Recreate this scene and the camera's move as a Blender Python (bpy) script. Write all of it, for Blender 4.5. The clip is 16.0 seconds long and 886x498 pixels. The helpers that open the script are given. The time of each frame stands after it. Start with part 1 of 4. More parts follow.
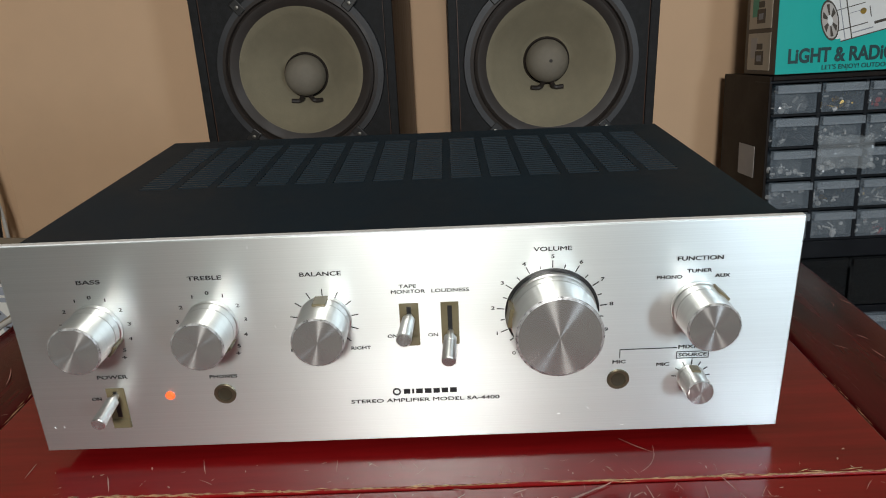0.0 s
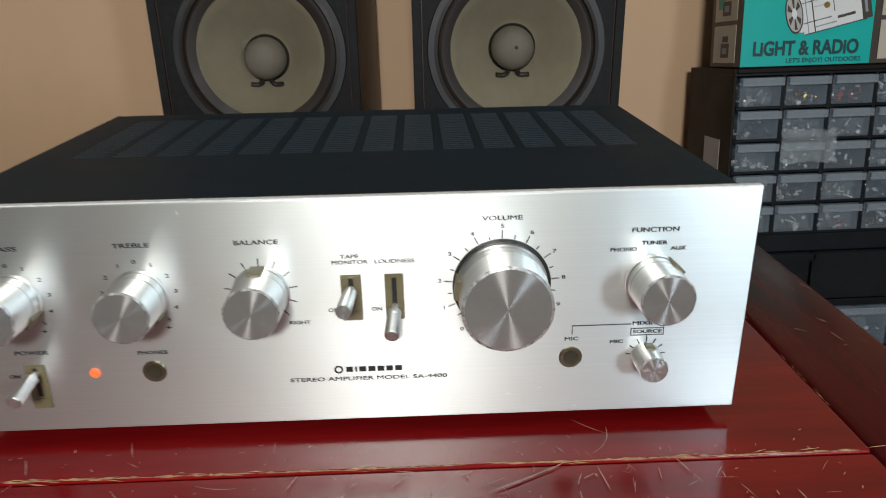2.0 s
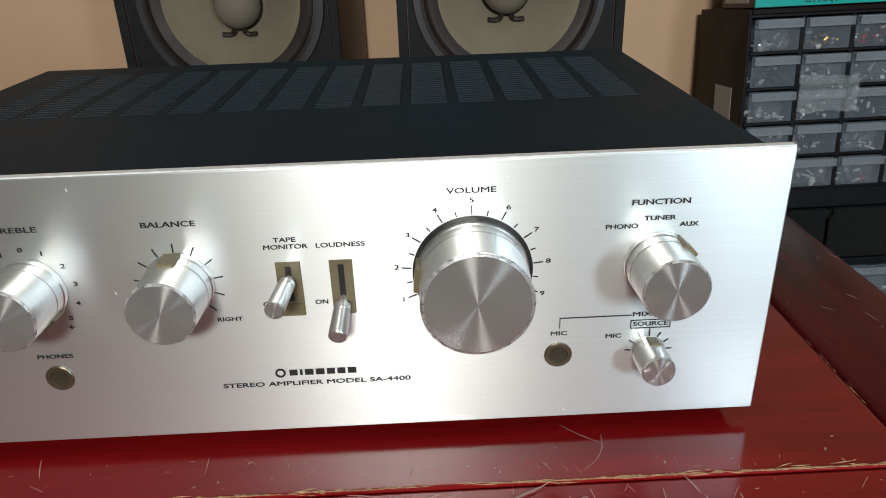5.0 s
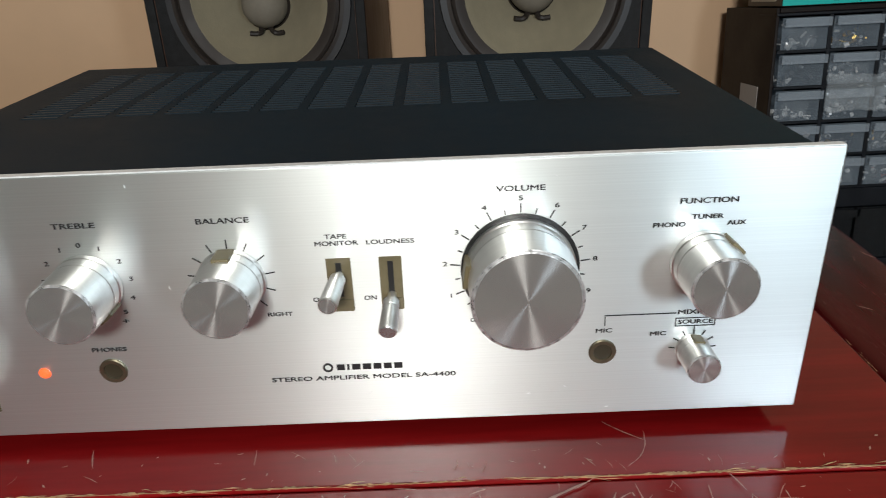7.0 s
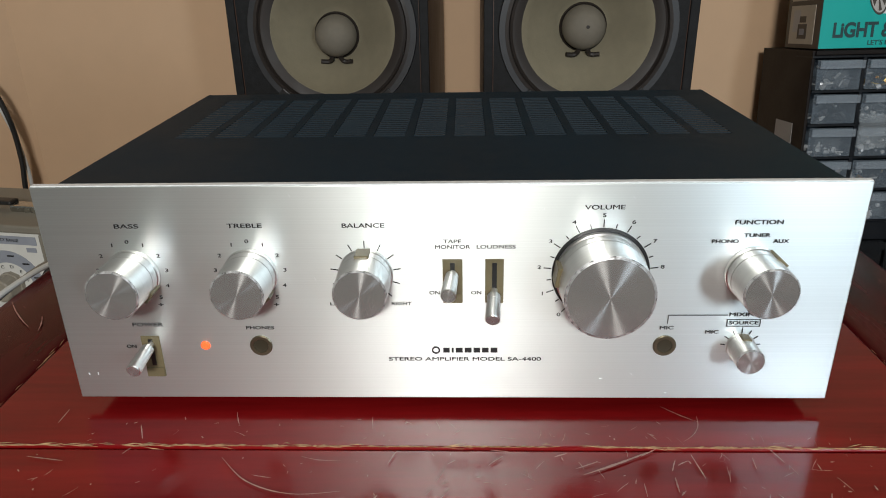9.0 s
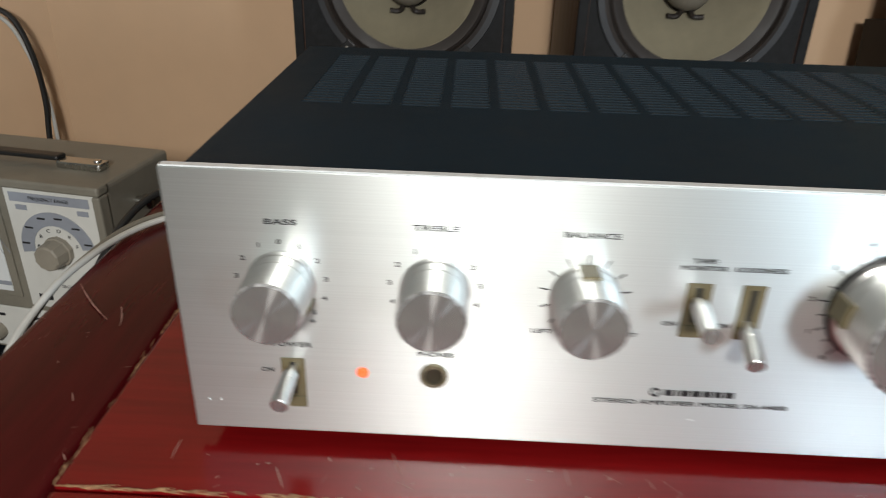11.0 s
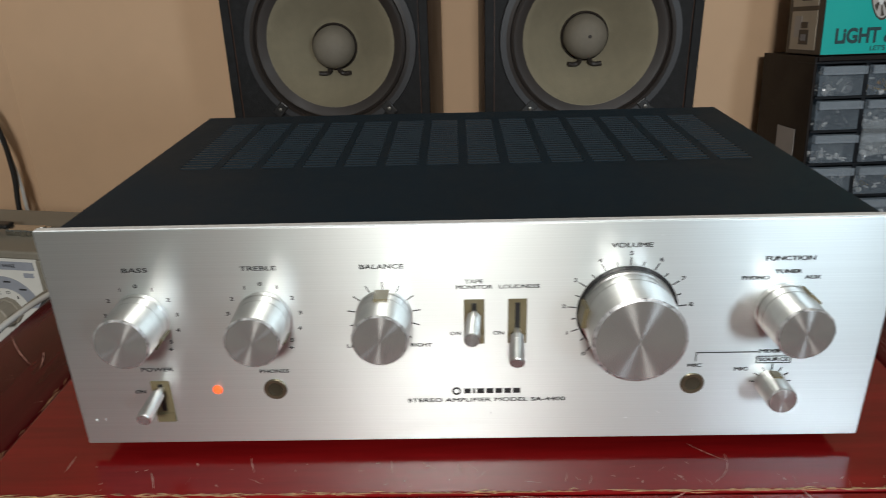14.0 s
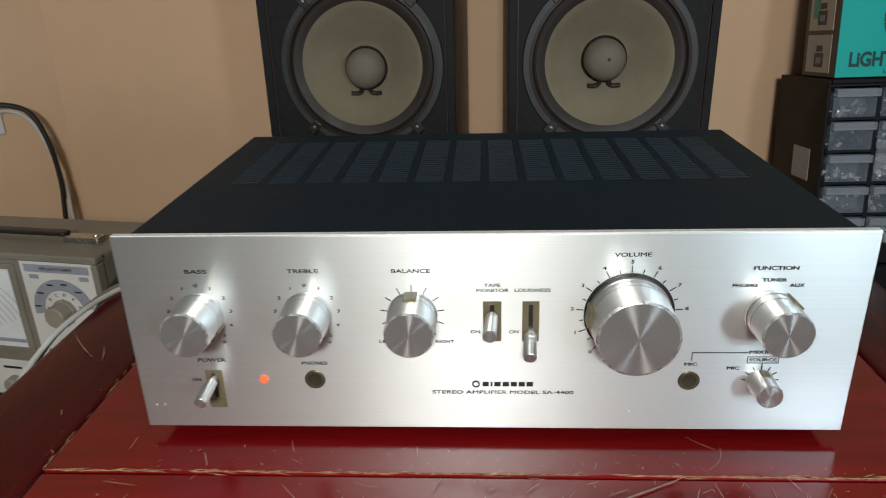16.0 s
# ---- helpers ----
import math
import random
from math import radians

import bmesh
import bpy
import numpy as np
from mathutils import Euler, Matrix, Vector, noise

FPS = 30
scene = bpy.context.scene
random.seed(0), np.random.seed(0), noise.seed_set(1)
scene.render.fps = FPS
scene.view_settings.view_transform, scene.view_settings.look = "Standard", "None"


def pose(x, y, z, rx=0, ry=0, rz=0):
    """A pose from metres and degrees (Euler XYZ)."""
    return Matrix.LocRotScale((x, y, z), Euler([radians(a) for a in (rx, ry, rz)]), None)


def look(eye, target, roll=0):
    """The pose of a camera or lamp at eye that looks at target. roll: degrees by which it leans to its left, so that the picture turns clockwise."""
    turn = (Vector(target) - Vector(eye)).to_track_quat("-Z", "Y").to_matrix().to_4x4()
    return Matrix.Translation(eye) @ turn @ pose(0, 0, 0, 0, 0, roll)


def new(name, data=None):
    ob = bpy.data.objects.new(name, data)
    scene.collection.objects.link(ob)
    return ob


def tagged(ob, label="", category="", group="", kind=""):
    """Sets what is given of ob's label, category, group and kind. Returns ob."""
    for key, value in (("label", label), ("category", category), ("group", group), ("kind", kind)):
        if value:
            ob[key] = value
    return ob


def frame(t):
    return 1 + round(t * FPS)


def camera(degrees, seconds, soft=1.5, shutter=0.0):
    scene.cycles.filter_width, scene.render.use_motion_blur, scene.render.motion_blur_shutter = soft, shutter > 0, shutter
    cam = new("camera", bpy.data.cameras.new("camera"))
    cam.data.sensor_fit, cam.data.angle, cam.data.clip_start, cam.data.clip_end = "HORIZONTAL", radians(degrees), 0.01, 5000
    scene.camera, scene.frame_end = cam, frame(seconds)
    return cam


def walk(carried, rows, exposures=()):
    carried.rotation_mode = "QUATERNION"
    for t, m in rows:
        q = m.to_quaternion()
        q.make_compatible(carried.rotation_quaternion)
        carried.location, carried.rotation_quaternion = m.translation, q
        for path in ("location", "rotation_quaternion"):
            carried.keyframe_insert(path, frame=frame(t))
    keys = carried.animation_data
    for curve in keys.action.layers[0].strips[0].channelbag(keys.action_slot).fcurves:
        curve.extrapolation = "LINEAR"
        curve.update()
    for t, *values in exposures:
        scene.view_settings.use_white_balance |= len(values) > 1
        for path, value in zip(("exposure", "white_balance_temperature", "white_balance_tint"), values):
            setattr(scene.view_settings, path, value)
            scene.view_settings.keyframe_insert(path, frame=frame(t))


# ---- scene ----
cam = camera(63.8, 16.0, soft=1.0, shutter=0.5)
PATH = [
    (0, (0.025, -0.311, 0.237), (0.003, 1.555, -0.484), -2.5),
    (0.5, (0.023, -0.32, 0.237), (0.0, 1.549, -0.473), -2.1),
    (1, (0.025, -0.317, 0.233), (0.005, 1.557, -0.465), -2.2),
    (1.5, (0.029, -0.315, 0.23), (0.037, 1.555, -0.482), -1.8),
    (2, (0.037, -0.3, 0.217), (0.093, 1.564, -0.505), -1.1),
    (2.5, (0.054, -0.259, 0.201), (0.126, 1.565, -0.615), -1.2),
    (3, (0.061, -0.247, 0.204), (0.1, 1.572, -0.627), -2.3),
    (3.5, (0.061, -0.242, 0.203), (0.105, 1.573, -0.636), -1.9),
    (4, (0.059, -0.241, 0.204), (0.098, 1.573, -0.637), -2.0),
    (6.3, (0.055, -0.242, 0.203), (0.084, 1.573, -0.636), -1.9),
    (6.5, (0.053, -0.243, 0.203), (0.08, 1.572, -0.636), -1.8),
    (7, (0.044, -0.244, 0.205), (0.041, 1.57, -0.638), -2.3),
    (7.5, (0.031, -0.25, 0.206), (0.017, 1.567, -0.63), -1.6),
    (8, (0.027, -0.257, 0.208), (0.014, 1.563, -0.62), -1.4),
    (8.2, (0.019, -0.28, 0.216), (-0.041, 1.547, -0.595), -1.8),
    (9.1, (0.010, -0.305, 0.225), (-0.055, 1.540, -0.562), -1.0),
    (10.3, (0.006, -0.312, 0.23), (-0.063, 1.532, -0.541), -0.3),
    (10.5, (-0.005, -0.296, 0.219), (-0.027, 1.546, -0.562), 0.5),
    (11, (-0.084, -0.228, 0.213), (-0.132, 1.56, -0.682), 1.8),
    (11.5, (-0.113, -0.198, 0.202), (-0.067, 1.568, -0.736), 2.7),
    (12, (-0.098, -0.195, 0.202), (-0.045, 1.565, -0.748), 1.9),
    (12.5, (-0.088, -0.202, 0.214), (-0.073, 1.569, -0.716), 0.8),
    (13, (-0.064, -0.276, 0.233), (-0.184, 1.544, -0.586), -0.9),
    (13.5, (-0.031, -0.291, 0.239), (-0.136, 1.548, -0.541), -1.6),
    (14, (-0.003, -0.287, 0.238), (-0.047, 1.55, -0.552), -1.6),
    (14.5, (0.013, -0.291, 0.24), (0.008, 1.549, -0.546), -1.0),
    (15, (0.002, -0.306, 0.242), (-0.074, 1.54, -0.525), -1.0),
    (15.5, (0.002, -0.304, 0.249), (-0.065, 1.532, -0.54), -1.1),
    (16, (-0.001, -0.327, 0.251), (-0.113, 1.524, -0.499), -1.7),
]
walk(cam, [(t, look(eye, target, roll)) for t, eye, target, roll in PATH],
     exposures=((0, -0.04), (2.0, 0.0), (3.0, 0.05), (8.0, 0.04), (10.4, 0.0), (11.0, 0.16), (11.5, 0.28), (12.0, 0.24), (12.5, 0.16), (13.1, 0.0), (14.0, -0.06), (16.0, -0.08)))

# ---- light ----
def area_lamp(name, eye, target, sx, sy, power, colour):
    d = bpy.data.lights.new(name, "AREA")
    d.shape, d.size, d.size_y, d.energy, d.color = "RECTANGLE", sx, sy, power, colour
    ob = new(name, d)
    ob.matrix_world = look(eye, target)
    return ob

area_lamp("ceiling_lamp", (-0.035, -1.58, 0.80), (0, 0, 0.05), 0.30, 0.20, 25, (1.0, 0.985, 0.95))
area_lamp("side_lamp", (0.685, -1.08, 0.31), (0.1, 0, 0.06), 0.15, 0.28, 5.4, (0.74, 0.88, 1.0))
world = bpy.data.worlds.new("world")
world.use_nodes = True
world.node_tree.nodes["Background"].inputs[0].default_value = (0.6, 0.62, 0.7, 1)
world.node_tree.nodes["Background"].inputs[1].default_value = 0.05
scene.world = world


# ---- materials ----
def rgb(c):
    return (c[0], c[1], c[2], 1)


def mat(name, colour, rough=0.5, metal=0.0, vary=0.12, scale=30.0, bump=0.0, bscale=200.0, coat=0.0, stretch=(1, 1, 1), spec=0.5, rvary=0.08, emit=None):
    m = bpy.data.materials.new(name)
    m.use_nodes = True
    nt = m.node_tree
    b = nt.nodes["Principled BSDF"]
    b.inputs["Metallic"].default_value = metal
    b.inputs["Specular IOR Level"].default_value = spec
    b.inputs["Coat Weight"].default_value = coat
    b.inputs["Coat Roughness"].default_value = 0.12
    tc = nt.nodes.new("ShaderNodeTexCoord")
    mp = nt.nodes.new("ShaderNodeMapping")
    mp.inputs["Scale"].default_value = stretch
    nt.links.new(tc.outputs["Object"], mp.inputs["Vector"])
    n1 = nt.nodes.new("ShaderNodeTexNoise")
    n1.inputs["Scale"].default_value, n1.inputs["Detail"].default_value = scale, 6
    n2 = nt.nodes.new("ShaderNodeTexNoise")
    n2.inputs["Scale"].default_value, n2.inputs["Detail"].default_value = scale * 7, 3
    nt.links.new(mp.outputs[0], n1.inputs["Vector"])
    nt.links.new(mp.outputs[0], n2.inputs["Vector"])
    add = nt.nodes.new("ShaderNodeMath")
    add.operation = "MULTIPLY_ADD"
    add.inputs[1].default_value = 0.35
    nt.links.new(n2.outputs["Fac"], add.inputs[0])
    nt.links.new(n1.outputs["Fac"], add.inputs[2])
    ramp = nt.nodes.new("ShaderNodeValToRGB")
    ramp.color_ramp.elements[0].position, ramp.color_ramp.elements[1].position = 0.42, 0.95
    ramp.color_ramp.elements[0].color = rgb([c * (1 - vary) for c in colour])
    ramp.color_ramp.elements[1].color = rgb([min(1, c * (1 + vary)) for c in colour])
    nt.links.new(add.outputs[0], ramp.inputs["Fac"])
    nt.links.new(ramp.outputs["Color"], b.inputs["Base Color"])
    mr = nt.nodes.new("ShaderNodeMapRange")
    mr.inputs["From Min"].default_value, mr.inputs["From Max"].default_value = 0.4, 0.95
    mr.inputs["To Min"].default_value, mr.inputs["To Max"].default_value = max(0.03, rough - rvary), min(1, rough + rvary)
    nt.links.new(add.outputs[0], mr.inputs["Value"])
    nt.links.new(mr.outputs[0], b.inputs["Roughness"])
    if bump:
        n3 = nt.nodes.new("ShaderNodeTexNoise")
        n3.inputs["Scale"].default_value, n3.inputs["Detail"].default_value = bscale, 4
        nt.links.new(mp.outputs[0], n3.inputs["Vector"])
        bp = nt.nodes.new("ShaderNodeBump")
        bp.inputs["Strength"].default_value, bp.inputs["Distance"].default_value = bump, 0.001
        nt.links.new(n3.outputs["Fac"], bp.inputs["Height"])
        nt.links.new(bp.outputs[0], b.inputs["Normal"])
    if emit:
        b.inputs["Emission Color"].default_value, b.inputs["Emission Strength"].default_value = rgb(emit[0]), emit[1]
    return m


def brushed(name, colour, rough, aniso, tangent, stretch, metal=1.0):
    """Brushed metal whose highlights spread along a constant direction, or outward from the axis where tangent is None."""
    m = mat(name, colour, rough, metal, vary=0.045, scale=60, stretch=stretch, rvary=0.013, bump=0.022, bscale=300)
    nt = m.node_tree
    b = nt.nodes["Principled BSDF"]
    b.inputs["Anisotropic"].default_value = aniso
    if tangent:
        v = nt.nodes.new("ShaderNodeCombineXYZ")
        for i in range(3):
            v.inputs[i].default_value = tangent[i]
        nt.links.new(v.outputs[0], b.inputs["Tangent"])
    else:
        tc = nt.nodes.new("ShaderNodeTexCoord")
        mul = nt.nodes.new("ShaderNodeVectorMath")
        mul.operation = "MULTIPLY"
        mul.inputs[1].default_value = (1, 0, 1)
        nrm = nt.nodes.new("ShaderNodeVectorMath")
        nrm.operation = "NORMALIZE"
        nt.links.new(tc.outputs["Object"], mul.inputs[0])
        nt.links.new(mul.outputs[0], nrm.inputs[0])
        nt.links.new(nrm.outputs[0], b.inputs["Tangent"])
    return m


def glassy(name, tint, rough, alpha):
    m = mat(name, tint, rough, vary=0.1, scale=25, rvary=0.05)
    b = m.node_tree.nodes["Principled BSDF"]
    b.inputs["Alpha"].default_value = alpha
    return m


M_PANEL = brushed("brushed_aluminium", (0.765, 0.805, 0.785), 0.42, 0.82, (0, 0, 1), (0.02, 1, 26), 0.9)
M_CAP = brushed("turned_aluminium_cap", (0.50, 0.495, 0.48), 0.215, 1.0, None, (1, 1, 1), 0.76)
M_SIDE = brushed("turned_aluminium_side", (0.84, 0.83, 0.81), 0.30, 0.7, (0, 1, 0), (1, 12, 1))
M_EDGE = mat("bright_aluminium_edge", (0.78, 0.80, 0.80), 0.5, 0.12, vary=0.12, scale=300)
M_RIM = mat("scuffed_rim", (0.60, 0.60, 0.60), 0.35, 0.6, vary=0.75, scale=420, rvary=0.2)
M_BRONZE = mat("bronze_plastic", (0.150, 0.125, 0.068), 0.38, vary=0.15, scale=80)
M_BLACKPL = mat("black_plastic", (0.012, 0.012, 0.012), 0.4, vary=0.2)
M_CASE = mat("black_painted_steel", (0.0056, 0.0172, 0.0280), 0.6, vary=0.18, scale=14, bump=0.25, bscale=1500, spec=0.14)
M_SLAT = mat("vent_steel", (0.0088, 0.0186, 0.0265), 0.46, spec=0.27, vary=0.15)
M_INK = mat("black_print", (0.012, 0.012, 0.013), 0.6, vary=0.1)
M_LED = mat("orange_lamp_lens", (0.85, 0.16, 0.05), 0.25, emit=((1.0, 0.08, 0.015), 1.0))
M_JACK = mat("jack_metal", (0.17, 0.15, 0.10), 0.35, 0.8, vary=0.2)
M_HOLE = mat("dark_hole", (0.030, 0.024, 0.012), 0.5, vary=0.2)
M_RUBBER = mat("rubber_foot", (0.015, 0.015, 0.015), 0.7)
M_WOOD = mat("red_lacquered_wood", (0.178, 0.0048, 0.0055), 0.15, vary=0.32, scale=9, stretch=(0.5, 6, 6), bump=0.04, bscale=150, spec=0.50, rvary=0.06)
# side boards, underframe and legs: grain along y, base colour a darker red
M_WOODY = mat("darker_red_lacquered_wood_lengthwise", (0.060, 0.0034, 0.0044), 0.24, vary=0.40, scale=9, stretch=(6, 0.5, 6), bump=0.03, bscale=40, spec=0.22, rvary=0.06)
M_CHIP = mat("bare_chipped_wood", (0.40, 0.23, 0.115), 0.75, vary=0.6, scale=200)
M_SCRATCH = mat("scratched_lacquer", (0.38, 0.20, 0.165), 0.6, vary=0.3, scale=150)
M_PALE = mat("off_white_paint", (0.57, 0.60, 0.59), 0.8, vary=0.05, scale=3)
M_WALL = mat("peach_wall_paint", (0.64, 0.432, 0.270), 0.72, vary=0.06, scale=3.5, bump=0.12, bscale=90)
M_CEIL = mat("white_ceiling_paint", (0.70, 0.73, 0.72), 0.85, vary=0.04, scale=4)
M_FLOOR = mat("brown_floor", (0.16, 0.12, 0.09), 0.5, vary=0.2, scale=5)
M_BENCH = mat("brown_bench_wood", (0.20, 0.13, 0.08), 0.5, vary=0.25, scale=8, stretch=(0.6, 5, 5))
M_WALNUT = mat("walnut_veneer", (0.060, 0.026, 0.014), 0.45, vary=0.4, scale=12, stretch=(6, 6, 0.7), bump=0.05)
M_BAFFLE = mat("black_speaker_baffle", (0.0095, 0.0100, 0.0108), 0.7, vary=0.7, scale=110, bump=0.4, bscale=500, spec=0.28)
M_CONE = mat("aged_paper_cone", (0.192, 0.168, 0.112), 0.85, vary=0.14, scale=16, bump=0.25, bscale=400)
M_DUST = mat("grey_dust_cap", (0.165, 0.146, 0.114), 0.8, vary=0.14, scale=40, bump=0.2, bscale=500)
M_SURR = mat("dark_cone_surround", (0.0204, 0.015, 0.0122), 0.6, vary=0.2)
M_RING = mat("grey_cast_frame", (0.026, 0.027, 0.030), 0.5, vary=0.2, scale=40)
M_DARKSCREW = mat("dull_screw_metal", (0.16, 0.155, 0.14), 0.42, 0.9, vary=0.3)
M_CAB = mat("dark_brown_cabinet", (0.0090, 0.0058, 0.0050), 0.55, vary=0.3, scale=20, spec=0.22)
M_CABBLK = mat("black_cabinet_frame", (0.0042, 0.0056, 0.0085), 0.45, vary=0.2, spec=0.3)
M_DRAWER = glassy("clear_drawer_plastic", (0.34, 0.41, 0.48), 0.2, 0.15)
M_PULL = glassy("clear_pull_plastic", (0.38, 0.44, 0.50), 0.25, 0.30)
M_DRAWDK = glassy("smoky_drawer_plastic", (0.014, 0.016, 0.018), 0.22, 0.72)
M_PAPER = mat("grey_paper_label", (0.46, 0.44, 0.42), 0.8, vary=0.08)
M_TEAL = mat("teal_printed_card", (0.0, 0.43, 0.385), 0.4, vary=0.05, scale=12)
M_CARD = mat("dark_printed_card", (0.055, 0.045, 0.035), 0.5, vary=0.2)
M_CREAM = mat("cream_print", (0.50, 0.45, 0.36), 0.6, vary=0.1)
M_DKTEAL = mat("dark_print", (0.012, 0.05, 0.055), 0.5)
M_WHITE = mat("white_print", (0.72, 0.74, 0.74), 0.5, vary=0.05)
M_GREEN = mat("green_print", (0.10, 0.36, 0.25), 0.6)
M_GENCASE = mat("grey_instrument_paint", (0.195, 0.180, 0.145), 0.5, vary=0.18, scale=18, bump=0.15, bscale=700)
M_GENPANEL = mat("ivory_instrument_panel", (0.60, 0.60, 0.565), 0.5, vary=0.06, scale=20)
M_GENGREY = mat("grey_blue_print", (0.26, 0.28, 0.32), 0.55)
M_METER = mat("white_meter_scale", (0.68, 0.71, 0.72), 0.35, vary=0.05)
M_KNOBG = mat("warm_grey_knob", (0.26, 0.235, 0.19), 0.5, vary=0.12)
M_CHROME = mat("worn_chrome", (0.55, 0.55, 0.52), 0.25, 1.0, vary=0.2)
M_CABLEW = mat("white_cable", (0.55, 0.55, 0.52), 0.5)
M_CABLEB = mat("black_cable", (0.012, 0.012, 0.012), 0.45)
M_PLATE = mat("white_socket_plate", (0.62, 0.63, 0.62), 0.4, vary=0.05)
M_GOLD = mat("brass_bits", (0.65, 0.42, 0.10), 0.3, 1.0)
M_BITS = mat("pale_component_bits", (0.72, 0.74, 0.75), 0.35, 0.2, vary=0.5)
M_REDBIT = mat("red_component_bits", (0.42, 0.04, 0.03), 0.4)
M_BITDK = mat("dark_component_bits", (0.06, 0.06, 0.065), 0.4, vary=0.3)
M_BAG = glassy("clear_bag_plastic", (0.60, 0.66, 0.70), 0.12, 0.15)


# ---- mesh helpers ----
def part(name, bm, material, parent=None, label="", at=(0, 0, 0), smooth=False, rot=None, sharp=35):
    me = bpy.data.meshes.new(name)
    bmesh.ops.recalc_face_normals(bm, faces=bm.faces)
    bm.to_mesh(me)
    bm.free()
    if smooth:
        for p in me.polygons:
            p.use_smooth = True
        me.set_sharp_from_angle(angle=radians(sharp))
    me.materials.append(material)
    ob = new(name, me)
    if parent is not None:
        ob.parent = parent
    ob.location = at
    if rot:
        ob.rotation_euler = [radians(a) for a in rot]
    if label:
        ob["label"] = label
    return ob


def empty(name, at=(0, 0, 0), rot=(0, 0, 0)):
    ob = new(name)
    ob.location = at
    ob.rotation_euler = [radians(a) for a in rot]
    return ob


def box(bm, x0, x1, y0, y1, z0, z1, bevel=0.0, seg=2):
    r = bmesh.ops.create_cube(bm, size=1)
    for v in r["verts"]:
        v.co = Vector((x0 + (v.co.x + 0.5) * (x1 - x0), y0 + (v.co.y + 0.5) * (y1 - y0), z0 + (v.co.z + 0.5) * (z1 - z0)))
    if bevel:
        edges = list({e for v in r["verts"] for e in v.link_edges})
        bmesh.ops.bevel(bm, geom=edges, offset=bevel, segments=seg, affect="EDGES", profile=0.5)


def boxed(x0, x1, y0, y1, z0, z1, bevel=0.0, seg=2):
    bm = bmesh.new()
    box(bm, x0, x1, y0, y1, z0, z1, bevel, seg)
    return bm


def lathe(profile, seg=48, axis="y", bm=None, closed=False, a0=0.0, a1=360.0):
    """Turn (radius, along) pairs round the axis. along runs towards +y (or +z)."""
    bm = bm or bmesh.new()
    full = abs(a1 - a0) >= 359.9
    n = seg if full else seg + 1
    rings = []
    for r, h in profile:
        ring = []
        if r < 1e-7 and full:
            ring = [bm.verts.new((0, h, 0) if axis == "y" else (0, 0, h))] * n
        else:
            for i in range(n):
                a = radians(a0 + (a1 - a0) * i / seg)
                c, s = r * math.cos(a), r * math.sin(a)
                ring.append(bm.verts.new((c, h, s) if axis == "y" else (c, s, h)))
        rings.append(ring)
    pairs = list(zip(rings, rings[1:])) + ([(rings[-1], rings[0])] if closed else [])
    for p, q in pairs:
        for i in range(seg):
            j = (i + 1) % n
            vs = []
            for v in (p[i], p[j], q[j], q[i]):
                if v not in vs:
                    vs.append(v)
            if len(vs) > 2:
                bm.faces.new(vs)
    return bm


def tube(points, radius, seg=10, steps=10, bm=None):
    """A round cord along a smooth curve through the points."""
    bm = bm or bmesh.new()
    pts = [Vector(p) for p in points]
    pts = [2 * pts[0] - pts[1]] + pts + [2 * pts[-1] - pts[-2]]
    line = []
    for i in range(1, len(pts) - 2):
        for k in range(steps):
            t = k / steps
            a, b, c, d = pts[i - 1:i + 3]
            line.append(0.5 * (2 * b + (c - a) * t + (2 * a - 5 * b + 4 * c - d) * t * t + (3 * b - a - 3 * c + d) * t ** 3))
    line.append(pts[-2])
    rings, side = [], Vector((0.3, 0.2, 1)).normalized()
    for i, p in enumerate(line):
        d = (line[min(i + 1, len(line) - 1)] - line[max(i - 1, 0)]).normalized()
        side = (side - d * side.dot(d)).normalized()
        other = d.cross(side)
        rings.append([bm.verts.new(p + radius * (math.cos(2 * math.pi * k / seg) * side + math.sin(2 * math.pi * k / seg) * other)) for k in range(seg)])
    for a, b in zip(rings, rings[1:]):
        for k in range(seg):
            bm.faces.new((a[k], a[(k + 1) % seg], b[(k + 1) % seg], b[k]))
    bm.faces.new(rings[0])
    bm.faces.new(rings[-1])
    return bm


def lettering(name, text, x, z, cap, parent, y=-0.0012, wide=1.3, material=None, label="", fit=None, bold=0.0, heavy=0.0):
    """Built-in font, upright on a face that looks towards -y, centred on x, z; cap is the letters' height, fit the whole width."""
    cu = bpy.data.curves.new(name, "FONT")
    cu.body, cu.align_x, cu.align_y, cu.size, cu.extrude = text, "CENTER", "CENTER", cap / 0.69, 0.0001
    cu.offset, cu.resolution_u = bold, 4
    tmp = new(name, cu)
    dg = bpy.context.evaluated_depsgraph_get()
    me = bpy.data.meshes.new_from_object(tmp.evaluated_get(dg))
    bpy.data.objects.remove(tmp)
    bpy.data.curves.remove(cu)
    xs = [v.co.x for v in me.vertices]
    if fit and xs:
        wide = fit / (max(xs) - min(xs))
    me.transform(Matrix(((wide, 0, 0, 0), (0, 0, -1, 0), (0, 1, 0, 0), (0, 0, 0, 1))))
    if heavy:
        bm = bmesh.new()
        bm.from_mesh(me)
        copy = bmesh.ops.duplicate(bm, geom=bm.verts[:] + bm.edges[:] + bm.faces[:])["geom"]
        bmesh.ops.translate(bm, vec=(heavy, -0.00003, heavy * 0.3), verts=[v for v in copy if isinstance(v, bmesh.types.BMVert)])
        bm.to_mesh(me)
        bm.free()
    me.materials.clear()
    me.materials.append(material or M_INK)
    ob = new(name, me)
    ob.parent, ob.location = parent, (x, y, z)
    if label:
        ob["label"] = label
    return ob


